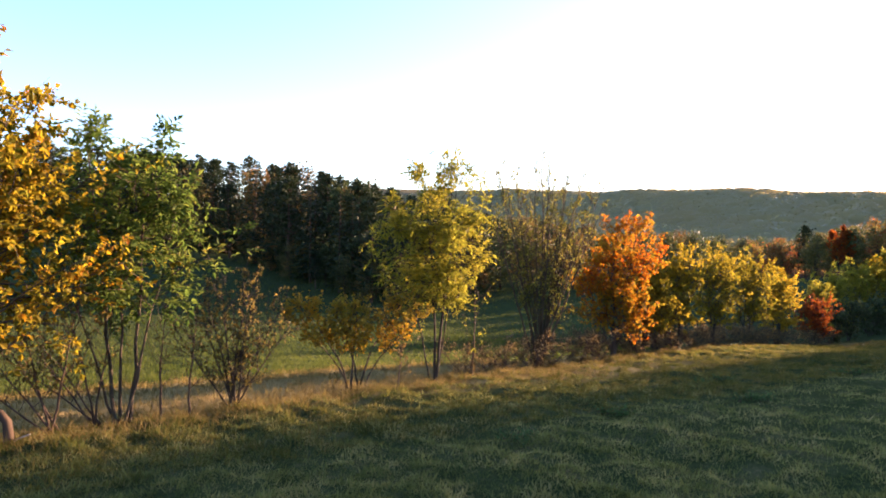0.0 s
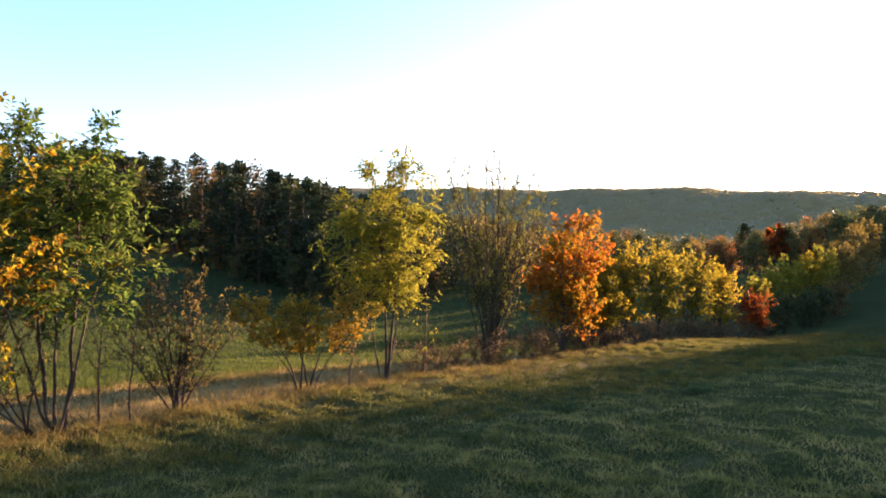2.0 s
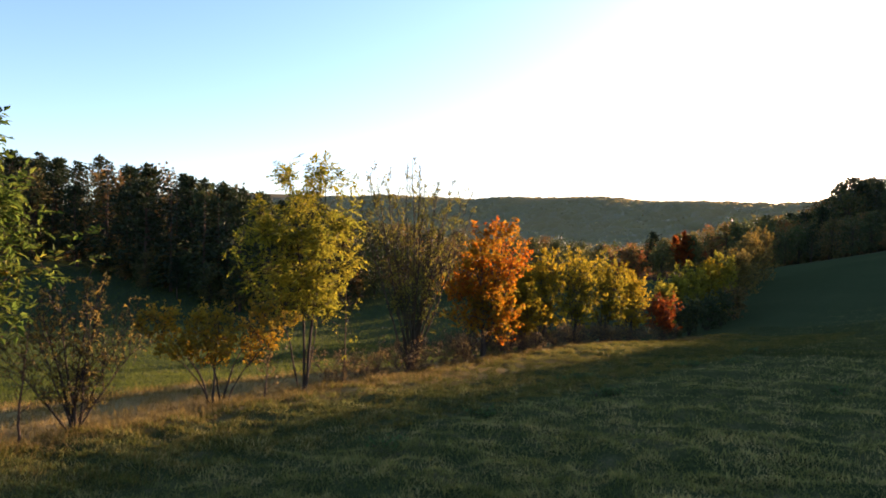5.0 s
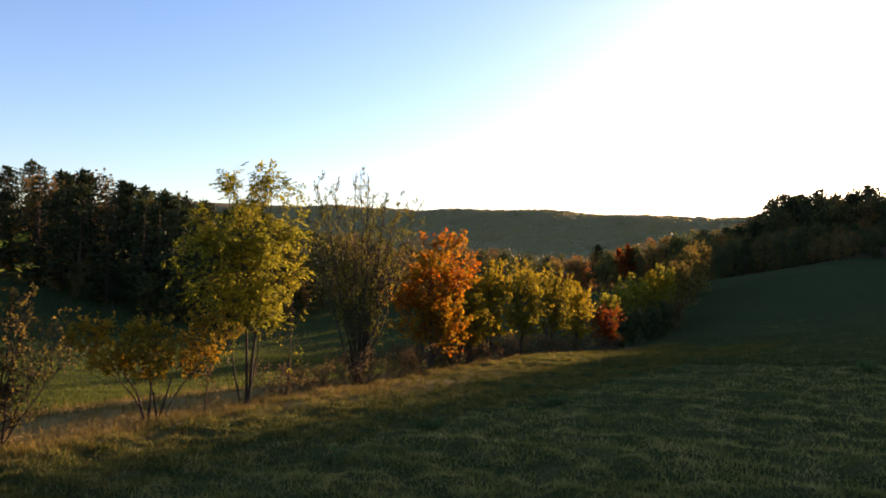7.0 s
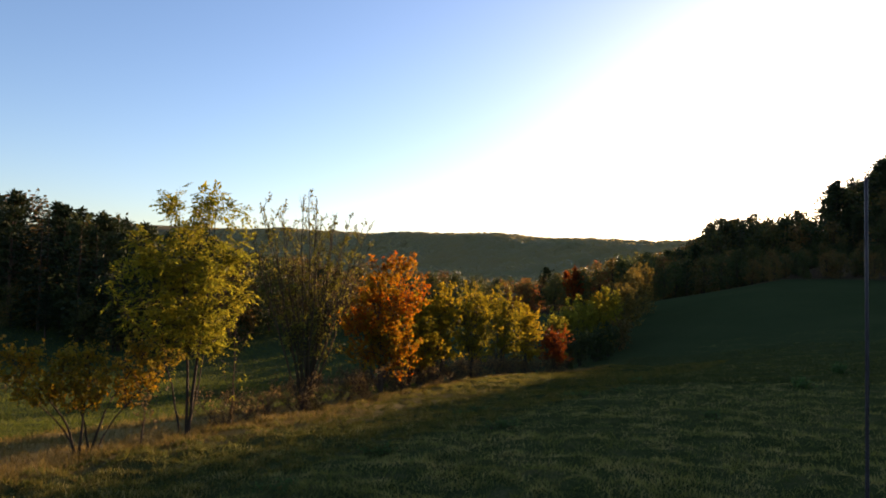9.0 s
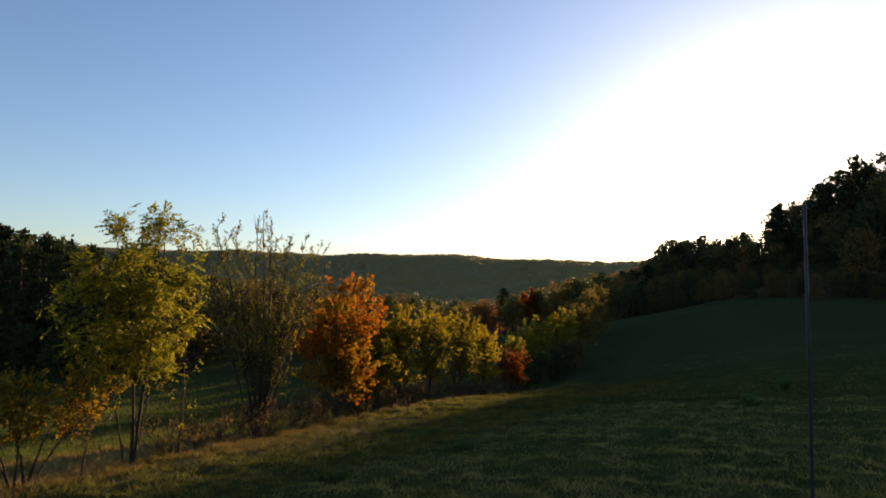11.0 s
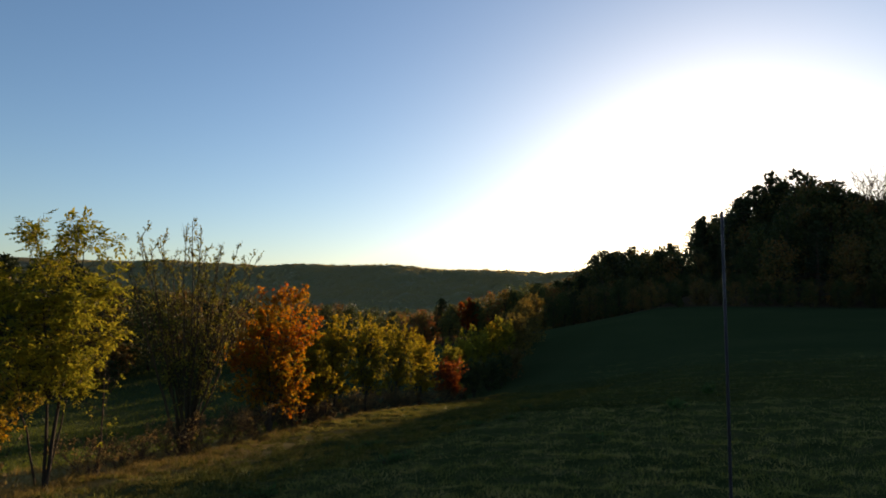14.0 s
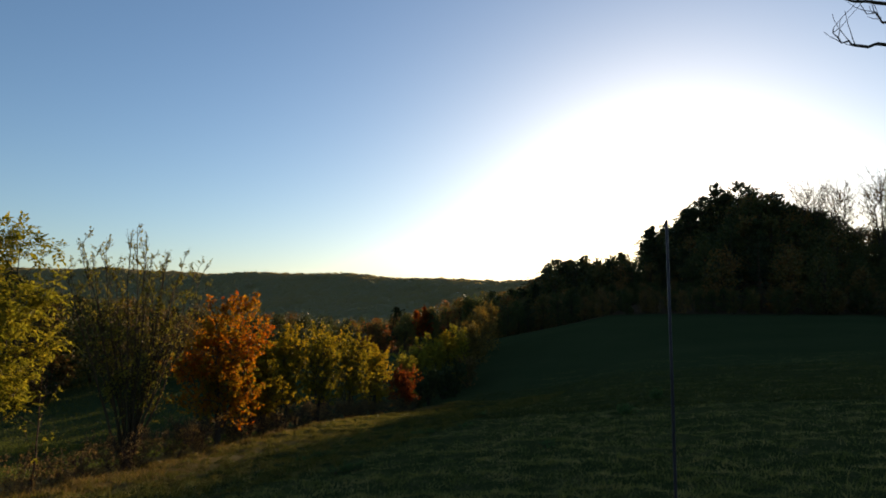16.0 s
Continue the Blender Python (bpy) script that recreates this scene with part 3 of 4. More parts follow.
# ---- woods ----
def conifer_parts(seed, H=14.0, R=3.0, low=0.1):
    """A spruce: whorls of drooping sprays, long at the foot, short at the spire."""
    rng = np.random.default_rng(seed)
    wood, crown = Soup(), Soup()
    tube(wood, np.array([[0, 0, 0], [0.1, 0, H * 0.5], [0, 0.05, H * 0.99]]), 0.2, 0.02, 6)
    pos, ax, ln = [], [], []
    z = low * H
    while z < H * 0.98:
        q = (z - low * H) / (H * (1 - low))
        L = R * (1 - q) ** 0.85 * rng.uniform(0.7, 1.15) + 0.15
        turn = rng.uniform(0, 6.28)
        for k in range(6):
            if rng.uniform() < 0.1:
                continue
            a = turn + k * 1.05 + rng.uniform(-0.3, 0.3)
            l = L * rng.uniform(0.65, 1.1)
            m = max(4, int(l * 4.2))
            f = rng.uniform(0.1, 1.0, m)
            d = np.array([math.cos(a), math.sin(a), 0.0])
            side = np.array([-math.sin(a), math.cos(a), 0.0])
            spread = rng.normal(0, 0.16, m) * l * (1.1 - f)
            drop = 0.18 * l * f - 0.42 * l * f * f
            pos.append(np.array([0, 0, z]) + d * (f * l)[:, None] + side * spread[:, None] + np.array([0, 0, 1.0]) * (drop + rng.normal(0, 0.05, m))[:, None])
            ax.append(d + side * (np.sign(spread) * rng.uniform(0.2, 1.0, m))[:, None] + np.array([0, 0, -0.15]) + rng.normal(0, 0.2, (m, 3)))
            ln.append(rng.uniform(0.5, 1.0, m) * (0.5 + 0.5 * min(1.0, L / (0.6 * R))))
        z += H * 0.042
    pos, ax, ln = np.concatenate(pos), np.concatenate(ax), np.concatenate(ln)
    blades(crown, pos, ax, rng.normal(0, 0.35, pos.shape) + np.array([0, 0, 1.0]), ln, ln * 0.5, 0.15)
    return wood, crown


def pine_parts(seed, H=14.0, R=3.4, low=0.3):
    """A pine: a bare lower trunk, rising boughs in loose storeys, each with flat tufts of needles."""
    rng = np.random.default_rng(seed)
    wood, crown = Soup(), Soup()
    bend = rng.normal(0, 0.25, 2)
    tube(wood, np.array([[0, 0, 0], [bend[0] * 0.6, bend[1] * 0.6, H * 0.45], [bend[0], bend[1], H * 0.8], [bend[0] * 0.7, bend[1], H * 0.97]]), 0.22, 0.04, 6)
    pos, ax, ln = [], [], []
    n = 30
    for b in range(n):
        q = (b + rng.uniform(0, 0.8)) / n
        z = H * (low + (0.97 - low) * q)
        L = R * np.interp(q, [0, 0.3, 0.7, 1.0], [0.7, 1.0, 0.75, 0.16]) * rng.uniform(0.6, 1.15)
        a = b * 2.4 + rng.uniform(-0.6, 0.6)
        d = np.array([math.cos(a), math.sin(a), 0.18 + 0.5 * q])
        br = grow(rng, np.array([bend[0] * min(1, z / H), bend[1] * min(1, z / H), z]), d, L, 4, 0.1, 0.05)
        knit(wood, 6 if z < 0.6 * H else 12, tube(wood, br, 0.05, 0.02, 3))
        for f in (0.3, 0.55, 0.8, 1.0):
            c = br[0] + (br[-1] - br[0]) * f + rng.normal(0, 0.14 * L, 3) * np.array([1, 1, 0.3])
            m = int(rng.integers(10, 15))
            o = rng.normal(0, 1, (m, 3)) * np.array([0.42, 0.42, 0.15]) * (0.45 + 0.2 * L)
            pos.append(c + o)
            ax.append(o * np.array([1.6, 1.6, 0.6]) + np.array([0, 0, 0.35]) + rng.normal(0, 0.3, (m, 3)))
            ln.append(rng.uniform(0.45, 0.85, m))
    pos, ax, ln = np.concatenate(pos), np.concatenate(ax), np.concatenate(ln)
    blades(crown, pos, ax, rng.normal(0, 0.5, pos.shape) + np.array([0, 0, 1.0]), ln, ln * 0.42, 0.2)
    return wood, crown


def broadleaf_parts(seed, H=12.0, R=3.2, low=0.04, count=1750, size=0.5):
    """A woodland tree: many uneven leafy sprays round a forked trunk, bare tips standing out."""
    rng = np.random.default_rng(seed)
    wood, crown = Soup(), Soup()
    tube(wood, np.array([[0, 0, 0], [0.15, 0.1, H * 0.35], [0.0, 0.2, H * 0.8]]), 0.2, 0.04, 6)
    n = 34
    m = count // n
    for k in range(n):
        q = rng.uniform(0, 1)
        rad = R * np.interp(q, [0, 0.35, 0.75, 1.0], [0.75, 1.0, 0.8, 0.2]) * math.sqrt(rng.uniform(0.08, 1.0))
        a = rng.uniform(0, 2 * np.pi)
        c = np.array([rad * math.cos(a), rad * math.sin(a), H * (low + (1 - low) * (0.08 + 0.84 * q))])
        rr = R * rng.uniform(0.2, 0.42)
        knit(wood, 6, tube(wood, np.array([[0.05, 0.1, c[2] * 0.55], c * [0.5, 0.5, 0.85], c, c + unit(c * [0.4, 0.4, 0.12]) * rr * 1.25]), 0.06, 0.012, 3))
        o = rng.normal(0, 0.55, (m, 3)) * rr * np.array([1.0, 1.0, 0.85])
        ln = size * rng.uniform(0.5, 1.35, m)
        blades(crown, c + o, o / rr + rng.normal(0, 0.7, (m, 3)), rng.normal(0, 0.6, (m, 3)) + o / rr + np.array([0, 0, 0.4]), ln, ln * 0.7, 0.15)
    return wood, crown


def variant(name, label, maker, bark, leaf, seed, **k):
    root = new(name)
    tagged(root, label, "tree", "trees of the woods")
    wood, crown = maker(seed, **k)
    part("trunk", wood, bark, root)
    part("crown", crown, leaf, root)
    return root


PINES = [(variant("pine_tree", "tall dark green pine in a dense wood", pine_parts, BARK_PINE, L_PINE, s, H=14.0, R=r, low=lo), 14.0)
         for s, r, lo in ((61, 3.4, 0.2), (62, 3.9, 0.12), (63, 3.0, 0.26), (65, 3.6, 0.08))]
PINES += [(variant("spruce_tree", "pointed dark green spruce in a dense wood", conifer_parts, BARK_PINE, L_PINE, s, H=14.0, R=r, low=0.08), 14.0) for s, r in ((64, 3.3), (66, 2.7), (67, 3.0), (68, 2.5))]
BROADS = [(variant("woodland_tree", "autumn broadleaf tree in the wood", broadleaf_parts, BARK_DARK, L_WOOD, s, R=r), 12.0)
          for s, r in ((71, 3.4), (72, 3.0), (73, 4.0), (74, 2.7))]
AUTUMN = [(variant("woodland_tree", "brown and orange autumn tree of the lower wood", broadleaf_parts, BARK_DARK, L_AUTUMN, s, R=r), 12.0)
          for s, r in ((75, 3.6), (76, 3.0), (77, 2.6))]
used = set()


def stand(kind, x, y, h, turn):
    """One tree of the woods, h metres tall."""
    ob, full = kind
    s = h / full
    m = Matrix.Translation((x, y, float(ground_z(x, y)) - 0.1)) @ Matrix.Rotation(turn, 4, "Z")
    if ob not in used:
        used.add(ob)
        ob.scale = (s, s, s)
        ob.matrix_basis = m @ Matrix.Diagonal((s, s, s, 1))
        return ob
    c = copy_thing(ob, m)
    c.scale = (s, s, s)
    return c


def wood(seed, az0, az1, front, depth, rows, step, skyline, mixing, lowest=4.0, tallest=18.0, ahead=0.75, other=BROADS, vary=(0.82, 1.1)):
    """Rows of trees behind a front line (azimuths, distances), whose tops reach the skyline (azimuths, elevations)."""
    rng = np.random.default_rng(seed)
    for k in range(rows):
        back = depth * k / max(rows - 1, 1)
        az = az0 + rng.uniform(0, 1)
        while az < az1:
            r = np.interp(az, *front) + back + rng.uniform(-2, 2)
            x, y = at(az, r)
            top = r * math.tan(radians(np.interp(az, *skyline)))
            share = ahead + (1 - ahead) * min(1.0, k / max(rows - 2, 1))
            h = (top * share - float(ground_z(x, y))) * rng.uniform(*vary)
            h = min(max(h, lowest), tallest * rng.uniform(0.85, 1.0))
            pool = PINES if rng.uniform() < mixing else other
            stand(pool[rng.integers(len(pool))], x, y, h, rng.uniform(0, 6.28))
            az += math.degrees(step * rng.uniform(0.7, 1.3) / r)


# pine wood on the far slope
wood(81, -34, 5, ((-34, -20, -16, -10.6, -7.5, -5.4, 5), (135, 120, 108, 88, 80, 74, 70)), 46, 5, 3.6,
     ((-34, -21.9, -19.8, -17.2, -15.1, -12.6, -10.2, -7.7, -6.2, -4.2, 5), (6.4, 6.3, 6.0, 6.2, 6.6, 5.7, 5.6, 4.9, 4.2, 3.5, 1.6)), 0.88)
wood(94, -34, 4, ((-34, -20, -16, -10.6, -7.5, -5.4, 5), (132, 117, 105, 86, 78, 72, 68)), 4, 2, 3.0, ((-34, 4), (0.5, 0.0)), 0.1, lowest=3.0, tallest=6.0)
wood(86, -8, 4, ((-8, 4), (84, 76)), 26, 4, 3.4, ((-8, -3.5, 4), (3.6, 2.6, 1.2)), 0.7)
# hill wood past the meadow: the flank, the steep crown far back, the near shoulder and its edge of shrubs
wood(82, 40.5, 56.6, ((40.5, 44, 57), (112, 130, 132)), 34, 6, 3.4,
     ((40.5, 44.2, 45.9, 47.8, 49.7, 51.3, 52.8, 57), (1.5, 3.5, 5.2, 5.2, 5.3, 5.6, 5.8, 5.9)), 0.45, tallest=21.0, ahead=0.85, vary=(0.93, 1.02))
wood(92, 53.75, 57.6, ((53, 58), (161, 163)), 24, 5, 3.0,
     ((53.4, 53.8, 54.2, 55.2, 56.0, 57.2, 58.7), (6.4, 7.1, 7.7, 7.95, 8.3, 9.1, 9.9)), 0.85, tallest=22.0, ahead=0.9, vary=(0.9, 1.02))
wood(93, 56.6, 82, ((56, 60, 80), (104, 84, 80)), 62, 7, 3.9,
     ((56.0, 57.2, 58.7, 59.8, 60.9, 62.4, 63.8, 65.2, 66.8, 68.3, 69, 71.4, 82), (8.1, 9.0, 10.0, 10.7, 10.4, 10.5, 10.2, 9.5, 8.9, 8.2, 7.3, 6.9, 6.5)), 0.5, tallest=19.0, ahead=0.6, vary=(0.88, 1.0))
for az, el, r, k in ((45.9, 5.0, 138, 1), (46.4, 4.7, 142, 0), (53.65, 6.6, 166, 2), (54.25, 7.7, 170, 0), (57.3, 9.1, 140, 1), (58.6, 10.1, 134, 3), (59.8, 10.95, 130, 0), (61.6, 11.15, 132, 1), (60.8, 10.3, 128, 2)):
    x, y = at(az, r)
    stand(PINES[k], x, y, r * math.tan(radians(el)) - float(ground_z(x, y)), az * 3.0)
wood(85, 50, 82, ((50, 52, 60, 82), (78, 79, 80, 77)), 5, 3, 2.6, ((40, 82), (1.9, 2.6)), 0.0, lowest=3.0, tallest=5.2, other=BROADS)
wood(87, 41, 58, ((41, 58), (86, 90)), 26, 4, 2.8, ((41, 44, 58), (1.4, 2.6, 3.4)), 0.2, lowest=3.0, tallest=7.0)
wood(95, 61.5, 74, ((61, 74), (106, 104)), 22, 3, 2.7, ((61.5, 62.4, 63.8, 65.2, 66.8, 68.3, 69, 71.4, 75), (9.9, 10.2, 9.9, 9.2, 8.6, 8.0, 7.1, 6.7, 6.4)), 0.1, tallest=19.0, ahead=0.85, vary=(0.95, 1.02))
# lower wood in the dip between hedge and hill
wood(83, 25, 44, ((25, 44), (104, 92)), 44, 5, 4.0,
     ((25, 27.4, 31.4, 35.7, 39.8, 44), (-1.1, -0.5, 0.6, 1.3, 2.2, 2.4)), 0.08, lowest=3.0, tallest=13.0, other=AUTUMN)
tree("red_tree", "small red autumn tree in the lower wood", *at(33.9, 98.0), [(6.6, 0, 0, 0.12), (6.2, 1.2, 0.2, 0.08), (5.8, -1.2, 0, 0.08)], L_RED, 0.34, seed=88, bark=BARK_DARK,
     first=0.3, reach=1.3, boughs=18, twigs=6, per=7)
# trees on the valley floor behind the hedge
wood(84, 3, 30, ((3, 30), (85, 72)), 60, 5, 4.6, ((3, 12, 30), (1.4, 0.6, -0.8)), 0.3, lowest=3.0, tallest=12.0)
for ob, full in PINES + BROADS + AUTUMN:
    if ob not in used:
        stand((ob, full), *at(-28, 175), 14.0, 0.0)


def far_woods():
    """Canopy of the distant ridge: rounded crowns shoulder to shoulder, ruffled with leaf clumps."""
    rng = np.random.default_rng(91)
    step, p0, q0 = 1.6, 240.0, 20.0
    gp, gq = np.meshgrid(np.arange(p0, 545, step), np.arange(q0, 900, step), indexing="ij")
    gx, gy = 0.87 * gp - 0.49 * gq, 0.49 * gp + 0.87 * gq
    rise = np.zeros(gp.shape)
    for _ in range(9500):
        cp, cq, rad = rng.uniform(242, 543), rng.uniform(24, 896), rng.uniform(3.2, 6.8)
        h = rng.uniform(0.0, 1.5)
        i0, j0, k = int((cp - rad - p0) / step), int((cq - rad - q0) / step), int(2 * rad / step) + 2
        i0, j0 = max(i0, 0), max(j0, 0)
        w = (slice(i0, i0 + k), slice(j0, j0 + k))
        d2 = ((gp[w] - cp) ** 2 + (gq[w] - cq) ** 2) / rad ** 2
        rise[w] = np.maximum(rise[w], np.where(d2 < 1, h + 0.6 * rad * np.sqrt(np.maximum(1 - d2, 0)), 0))
    z = ground_z(gx, gy) + 0.6 + rise + rng.normal(0, 0.16, gp.shape)
    a, b = gp.shape
    i, j = np.meshgrid(np.arange(a - 1), np.arange(b - 1), indexing="ij")
    s = Soup()
    s.add(np.stack([gx, gy, z], -1), quads=np.stack([i * b + j, (i + 1) * b + j, (i + 1) * b + j + 1, i * b + j + 1], -1))
    n = 90000
    i, j = rng.integers(0, a, n), rng.integers(0, b, n)
    pos = np.stack([gx[i, j], gy[i, j], z[i, j] + rng.uniform(-0.2, 0.25, n)], 1) + rng.normal(0, 0.6, (n, 3)) * np.array([1, 1, 0.2])
    ln = rng.uniform(0.9, 1.9, n)
    blades(s, pos, rng.normal(0, 1, pos.shape) * np.array([1, 1, 0.35]), rng.normal(0, 0.5, pos.shape) + np.array([0, 0, 1.0]), ln, ln * 0.8, 0.1)
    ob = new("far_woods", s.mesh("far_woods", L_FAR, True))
    return tagged(ob, "wooded ridge closing the valley, coloured pale for haze", "woods", kind="stuff")


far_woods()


# ---- grass ----
def grass(name, label, material, n, place, length, width, seed, lean=0.45, bent=False):
    rng = np.random.default_rng(seed)
    x, y, scale = place(rng, n)
    n = len(x)
    z = ground_z(x, y) - 0.01
    p = np.stack([x, y, z], 1)
    L = rng.uniform(*length, n) * scale
    d = unit(np.stack([rng.normal(0, lean, n), rng.normal(0, lean, n), np.ones(n)], 1))
    a = rng.uniform(0, 2 * np.pi, n)
    side = np.stack([np.cos(a), np.sin(a), np.zeros(n)], 1)
    w = (width * scale * rng.uniform(0.6, 1.3, n))[:, None]
    bend = unit(d * np.array([1.8, 1.8, 0.75]))
    mid = p + d * (L * 0.55)[:, None]
    s = Soup()
    if bent:
        v = np.stack([p - side * w, p + side * w, mid + side * w * 0.7, mid - side * w * 0.7, mid + bend * (L * 0.45)[:, None]], 1).reshape(-1, 3)
        k = np.arange(n)[:, None] * 5
        s.add(v, k + np.array([[3, 2, 4]]), k + np.array([[0, 1, 2, 3]]))
    else:
        v = np.stack([p - side * w * 1.2, p + side * w * 1.2, mid + bend * (L * 0.45)[:, None]], 1).reshape(-1, 3)
        s.add(v, np.arange(3 * n).reshape(-1, 3))
    ob = new(name, s.mesh(name, material))
    return tagged(ob, label, "grass", kind="stuff")


def meadow_place(rng, n):
    """Tufts of the meadow, denser near by."""
    tufts = n // 22
    az = np.radians(rng.uniform(-48, 84, tufts))
    r = 3.0 * (40.0 / 3.0) ** rng.uniform(0, 1, tufts)
    tx, ty = r * np.sin(az), r * np.cos(az)
    keep = ((ty * UX - tx * UY) < 9.3) & (terrain(tx, ty)[1] + rng.normal(0, 0.7, tufts) > -1.0)
    tx, ty, r = tx[keep], ty[keep], r[keep]
    size = 0.55 + 1.1 * rng.uniform(0, 1, len(tx)) ** 2.5
    i = np.repeat(np.arange(len(tx)), 22)
    sp = (0.035 + 0.005 * r[i]) * size[i]
    return tx[i] + rng.normal(0, 1, len(i)) * sp, ty[i] + rng.normal(0, 1, len(i)) * sp, size[i]


def strip_place(rng, n):
    """The sunlit strip between the mown meadow and the hedge."""
    u, v = rng.uniform(-4, 28, n), rng.uniform(5.8, 12.2, n)
    keep = v < hedge_v(u) - 0.1
    x, y = uv(u[keep], v[keep])
    clump = terrain(x, y)[1]
    return x, y, 0.75 + 0.35 * np.clip(clump, -1, 1) + rng.uniform(0, 0.3, len(x))


def margin_place(rng, n):
    """The unmown margin along the hedge."""
    u = rng.uniform(-3, 27, n)
    v = hedge_v(u) - 0.25 + rng.normal(0, 0.36, n)
    x, y = uv(u, v)
    return x, y, rng.uniform(0.6, 1.3, n)


def field_place(rng, n):
    """The valley field behind the hedge."""
    az = np.radians(rng.uniform(-42, 22, n))
    r = 13.0 * (110.0 / 13.0) ** rng.uniform(0, 1, n)
    x, y = r * np.sin(az), r * np.cos(az)
    keep = (y * UX - x * UY) > 13.3
    return x[keep], y[keep], (0.6 + r[keep] / 45.0) * rng.uniform(0.7, 1.2, keep.sum())


def hill_place(rng, n):
    """The meadow running up to the wood on the hill."""
    az = np.radians(rng.uniform(30, 84, n))
    r = 17.0 * (33.0 / 17.0) ** (rng.uniform(0, 1, n) ** 1.3)
    x, y = r * np.sin(az), r * np.cos(az)
    keep = (y * UX - x * UY) < 9.5 + 0.2 * np.maximum(r - 25, 0)
    return x[keep], y[keep], (0.6 + r[keep] / 45.0) * rng.uniform(0.6, 1.3, keep.sum())


def bank_place(rng, n):
    u, v = rng.uniform(-6, 10, n), rng.uniform(8.8, 13.6, n)
    x, y = uv(u, v)
    return x, y, rng.uniform(0.5, 1.1, n)


grass("meadow_grass", "short mown meadow grass, green mixed with straw", GRASS, 740000, meadow_place, (0.03, 0.075), 0.005, 101, 0.6)
grass("strip_grass", "meadow grass by the hedge, tinted golden green for low sun", SUNGRASS, 230000, strip_place, (0.04, 0.10), 0.006, 105)
grass("field_grass", "green grass of the valley field in low sun", FIELD, 180000, field_place, (0.10, 0.18), 0.008, 104)
grass("hill_grass", "short green grass on the hill meadow, coloured darker for its shade", HILLGRASS, 80000, hill_place, (0.05, 0.10), 0.008, 106)
grass("margin_grass", "long dry straw-coloured grass along the hedge", STRAW, 34000, margin_place, (0.06, 0.2), 0.004, 102, 0.6, True)
grass("bank_grass", "pale dry grass on the bank behind the hedge", STRAW, 34000, bank_place, (0.08, 0.22), 0.005, 103, 0.4, True)


def undergrowth():
    """Brown brambles and dead weeds at the foot of the hedge."""
    rng = np.random.default_rng(111)
    spots = [(6.9 + 0.75 * k + rng.uniform(-0.2, 0.2), -0.3 + rng.uniform(0, 0.4), rng.uniform(0.45, 0.75)) for k in range(25)]
    spots += [(10.0 + 0.85 * k + rng.uniform(-0.3, 0.3), 0.7 + rng.uniform(0, 0.6), rng.uniform(0.55, 0.9)) for k in range(18)]
    for k, (u, off, h) in enumerate(spots):
        v, w = float(hedge_v(u)) + off, 0.75
        x, y = uv(u, v)
        stems = [(h * rng.uniform(0.7, 1.2), rng.uniform(-w, w), rng.uniform(-0.3, 0.3), 0.008) for _ in range(7)]
        tree("bramble", "brown dried bramble and weeds at the hedge foot", x, y, stems, L_DEAD, 0.036, "simple", 120 + k, TWIG_RED, "bramble", "brambles along the hedge",
             first=0.1, reach=0.35, boughs=9, twigs=4, per=4.5, rise=0.9, bare=0.3, twig_r=0.0028, split=False)


undergrowth()


# ---- bare trees ----
hx, hy = at(82.0, 9.0)
tree("bare_tree", "leafless tree with upturned twigs beside the meadow", hx, hy, [(6.8, -0.3, 0.4, 0.13)], L_DEAD, 0.05, seed=131, bark=BARK_DARK,
     first=0.66, reach=1.6, shape=(1.0, 1.0, 0.6), boughs=12, twigs=6, per=1, rise=0.6, up=0.07, bare=1.0, twig_r=0.007)


def limb(trunk, pts, r0, seed):
    """A long bare limb with upturned twigs."""
    rng = np.random.default_rng(seed)
    pts = np.array(pts)
    s = Soup()
    t = np.linspace(0, len(pts) - 1, 14)
    line = np.stack([np.interp(t, np.arange(len(pts)), pts[:, k]) for k in range(3)], 1) + rng.normal(0, 0.018, (14, 3))
    b0 = tube(s, line, r0, 0.004, 6)
    d = unit(np.gradient(line, axis=0))
    for i in range(4, 14):
        if i % 2 or i > 9:
            tw = grow(rng, line[i], d[i] + rng.normal(0, 0.5, 3) + np.array([0, 0, 0.5]), rng.uniform(0.2, 0.5), 5, 0.1, 0.13)
            knit(s, b0 + i * 6, tube(s, tw, 0.0055, 0.0025, 4))
    part("branch", s, BARK_DARK, trunk)


def dir_at(az, el, r):
    return np.array([r * math.sin(radians(az)), r * math.cos(radians(az)), r * math.tan(radians(el))])


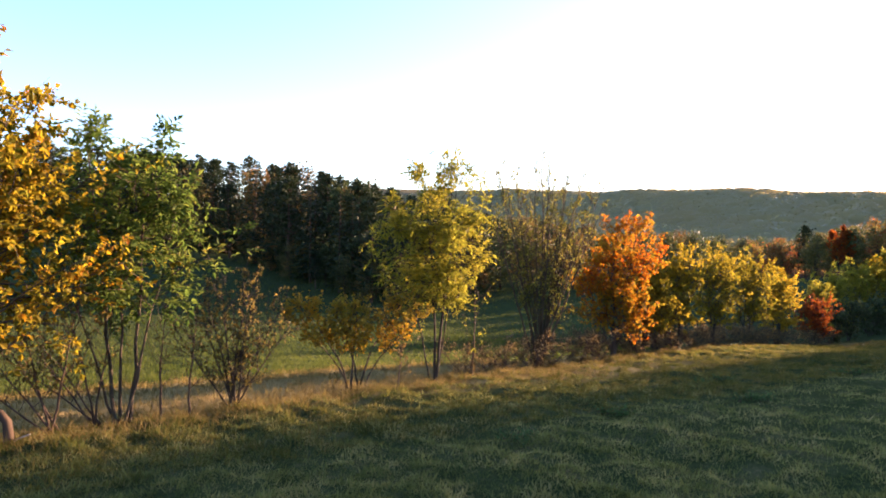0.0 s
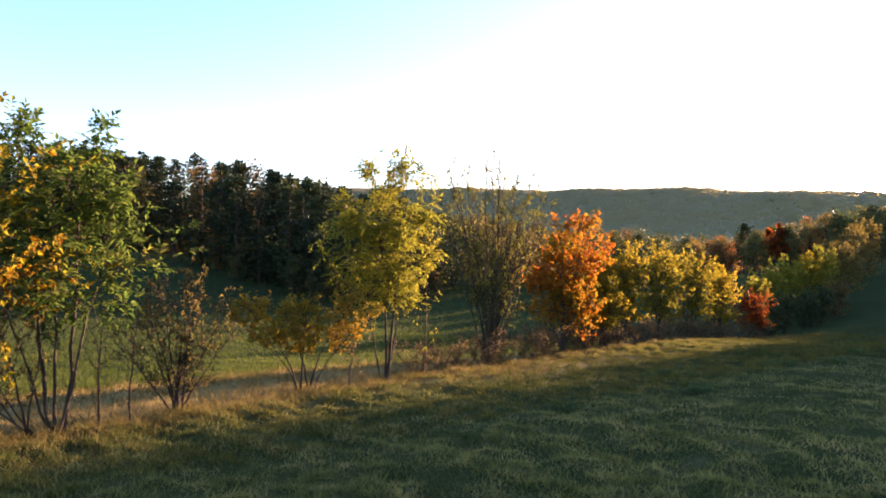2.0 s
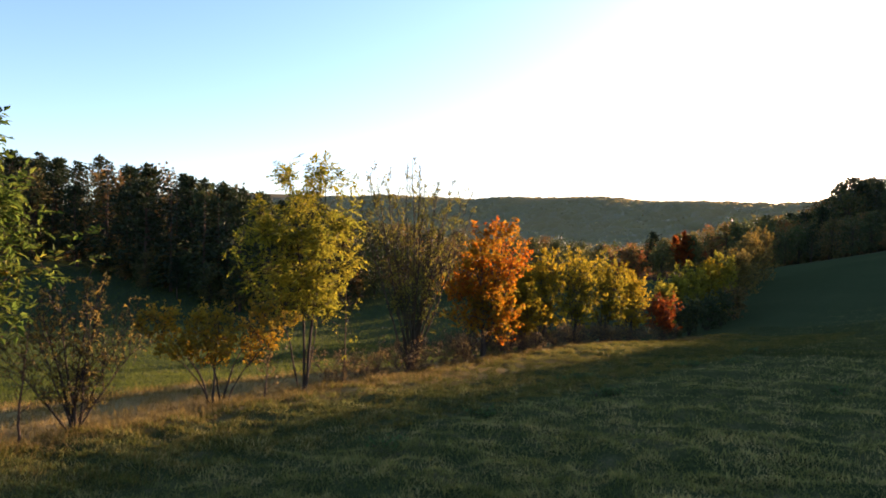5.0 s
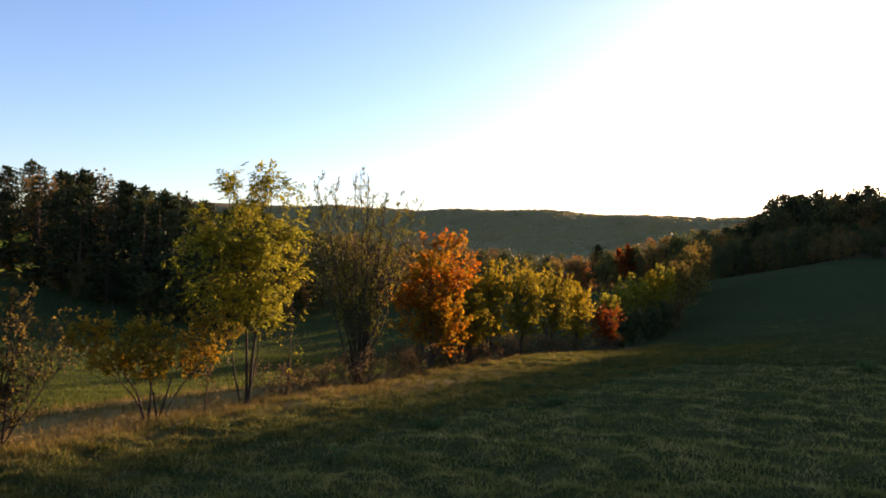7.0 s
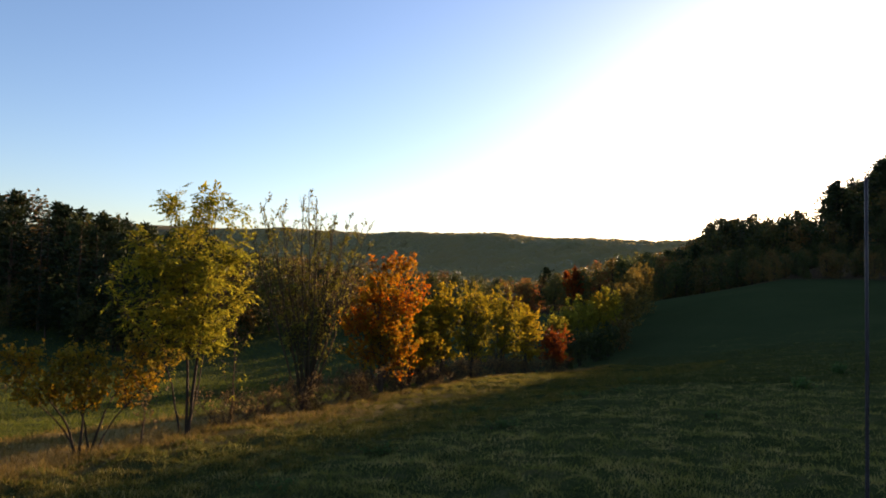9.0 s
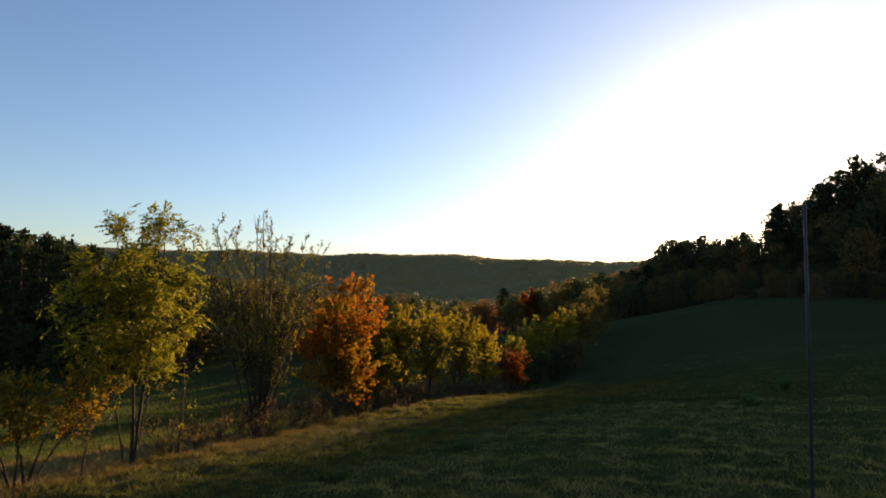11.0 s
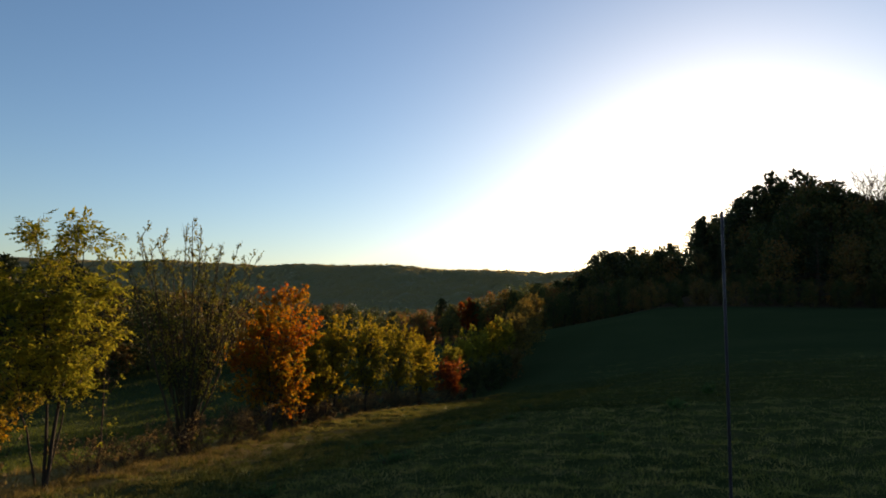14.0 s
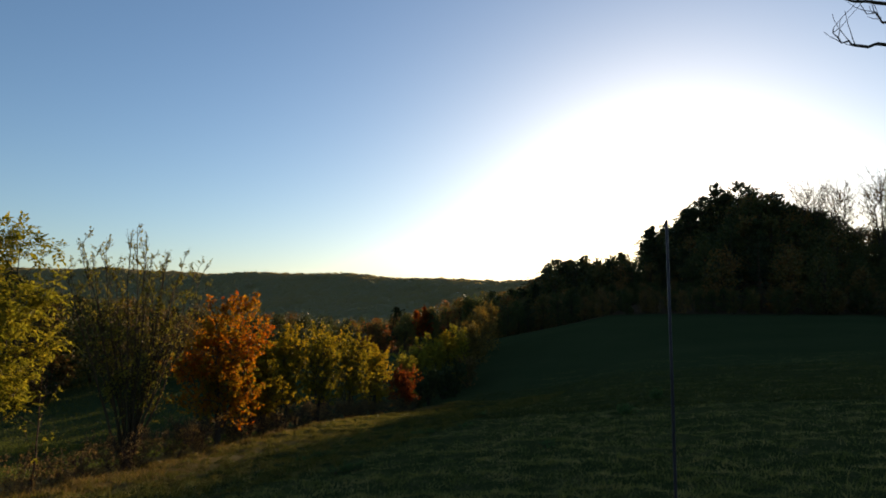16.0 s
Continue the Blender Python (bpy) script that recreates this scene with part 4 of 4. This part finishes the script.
base = np.array([hx, hy, float(ground_z(hx, hy))])
bole = [o for o in scene.objects if o.name.startswith("bare_tree")][0].children[0]
for k, row in enumerate((((82.0, 20.2, 9.0), (72.4, 22.2, 8.5), (70.6, 23.0, 8.3), (69.2, 23.7, 8.1), (67.7, 24.4, 8.0)),
                         ((82.0, 17.4, 9.0), (72.2, 19.4, 8.7), (70.6, 19.8, 8.5), (69.6, 20.3, 8.4), (69.0, 21.3, 8.3)),
                         ((82.0, 18.6, 9.0), (72.3, 21.1, 9.0), (71.5, 21.9, 9.0)))):
    limb(bole, [dir_at(*p) - base for p in row], 0.026, 160 + k)
for az, r, seed in ((66.6, 118.0, 141), (68.6, 124.0, 143), (71.2, 112.0, 142)):
    x, y = at(az, r)
    h = r * math.tan(radians(9.7)) - float(ground_z(x, y))
    tree("bare_tree", "leafless tall tree on the wood's skyline", x, y, [(h, 0.4, 0.0, 0.2), (h * 0.95, -1.6, 0.3, 0.14), (h * 0.92, 1.8, 0.0, 0.14)], L_DEAD, 0.25, seed=seed, bark=BARK_DARK,
         first=0.4, reach=5.2, shape=(0.9, 1.0, 0.6), boughs=28, twigs=10, per=2, rise=0.7, up=0.1, bare=0.75 if seed != 142 else 0.3, twig_r=0.022)


# ---- small things ----
def stump():
    x, y = at(-34.4, 8.0)
    root = empty_thing("broken_stump", x, y, "reddish-brown broken tree stump in dry grass", "stump")
    s = Soup()
    tube(s, np.array([[0.04, 0, 0], [0.03, 0, 0.14], [0.0, 0.02, 0.27], [-0.08, 0.03, 0.36], [-0.18, 0.03, 0.39]]), 0.055, 0.035, 9)
    part("stem", s, TWIG_RED, root, smooth=True)
    k = Soup()
    tube(k, np.array([[0.03, 0, 0.04], [0.12, 0.02, 0.09], [0.24, 0.03, 0.14]]), 0.014, 0.008, 6)
    part("snag", k, STICK, root, "pale dead side branch", smooth=True)


stump()
TUSSOCKS = [(a, r, 0.05) for a, r in ((34.0, 14.6), (35.1, 14.6), (25.9, 13.0), (38.0, 15.5), (39.4, 17.8), (27.8, 10.3), (45.3, 10.8), (24.3, 12.7), (8.6, 6.8), (17.1, 8.6), (28.5, 10.4))]
for k, (az, r, h) in enumerate(((54.6, 19.5, 0.16), (52.0, 15.5, 0.08), *TUSSOCKS)):
    x, y = at(az, r)
    tree("weed_clump", "low dark green weed clump in the meadow", x, y, [(h, 0.12, 0.0, 0.006), (h * 0.9, -0.15, 0.05, 0.006), (h, 0.0, -0.1, 0.006), (h * 0.8, 0.22, 0.1, 0.005)],
         WEED, 0.07 if h > 0.06 else 0.035, seed=150 + k, bark=TWIG_RED, category="weed", group="weeds in the meadow", first=0.1, reach=0.16 if h > 0.06 else 0.07, boughs=7, twigs=3, per=4, rise=0.6, twig_r=0.002, split=False)


# ---- pole ----
def pole():
    x, y = at(56.4, 5.6)
    root = empty_thing("thin_pole", x, y, "thin dark weathered metal pole standing in the meadow", "pole", sink=0.1)
    z0 = root.location.z
    top = 5.6 * math.tan(radians(7.2)) - z0
    s = Soup()
    tube(s, np.array([[0, 0, 0], [0.004, 0, top * 0.5], [0, 0, top]]), 0.0135, 0.0115, 10)
    part("shaft", s, STEEL, root, smooth=True)
    c = Soup()
    tube(c, np.array([[0, 0, top], [0, 0, top + 0.02]]), 0.015, 0.012, 10)
    part("cap", c, STEEL, root, smooth=True)


pole()
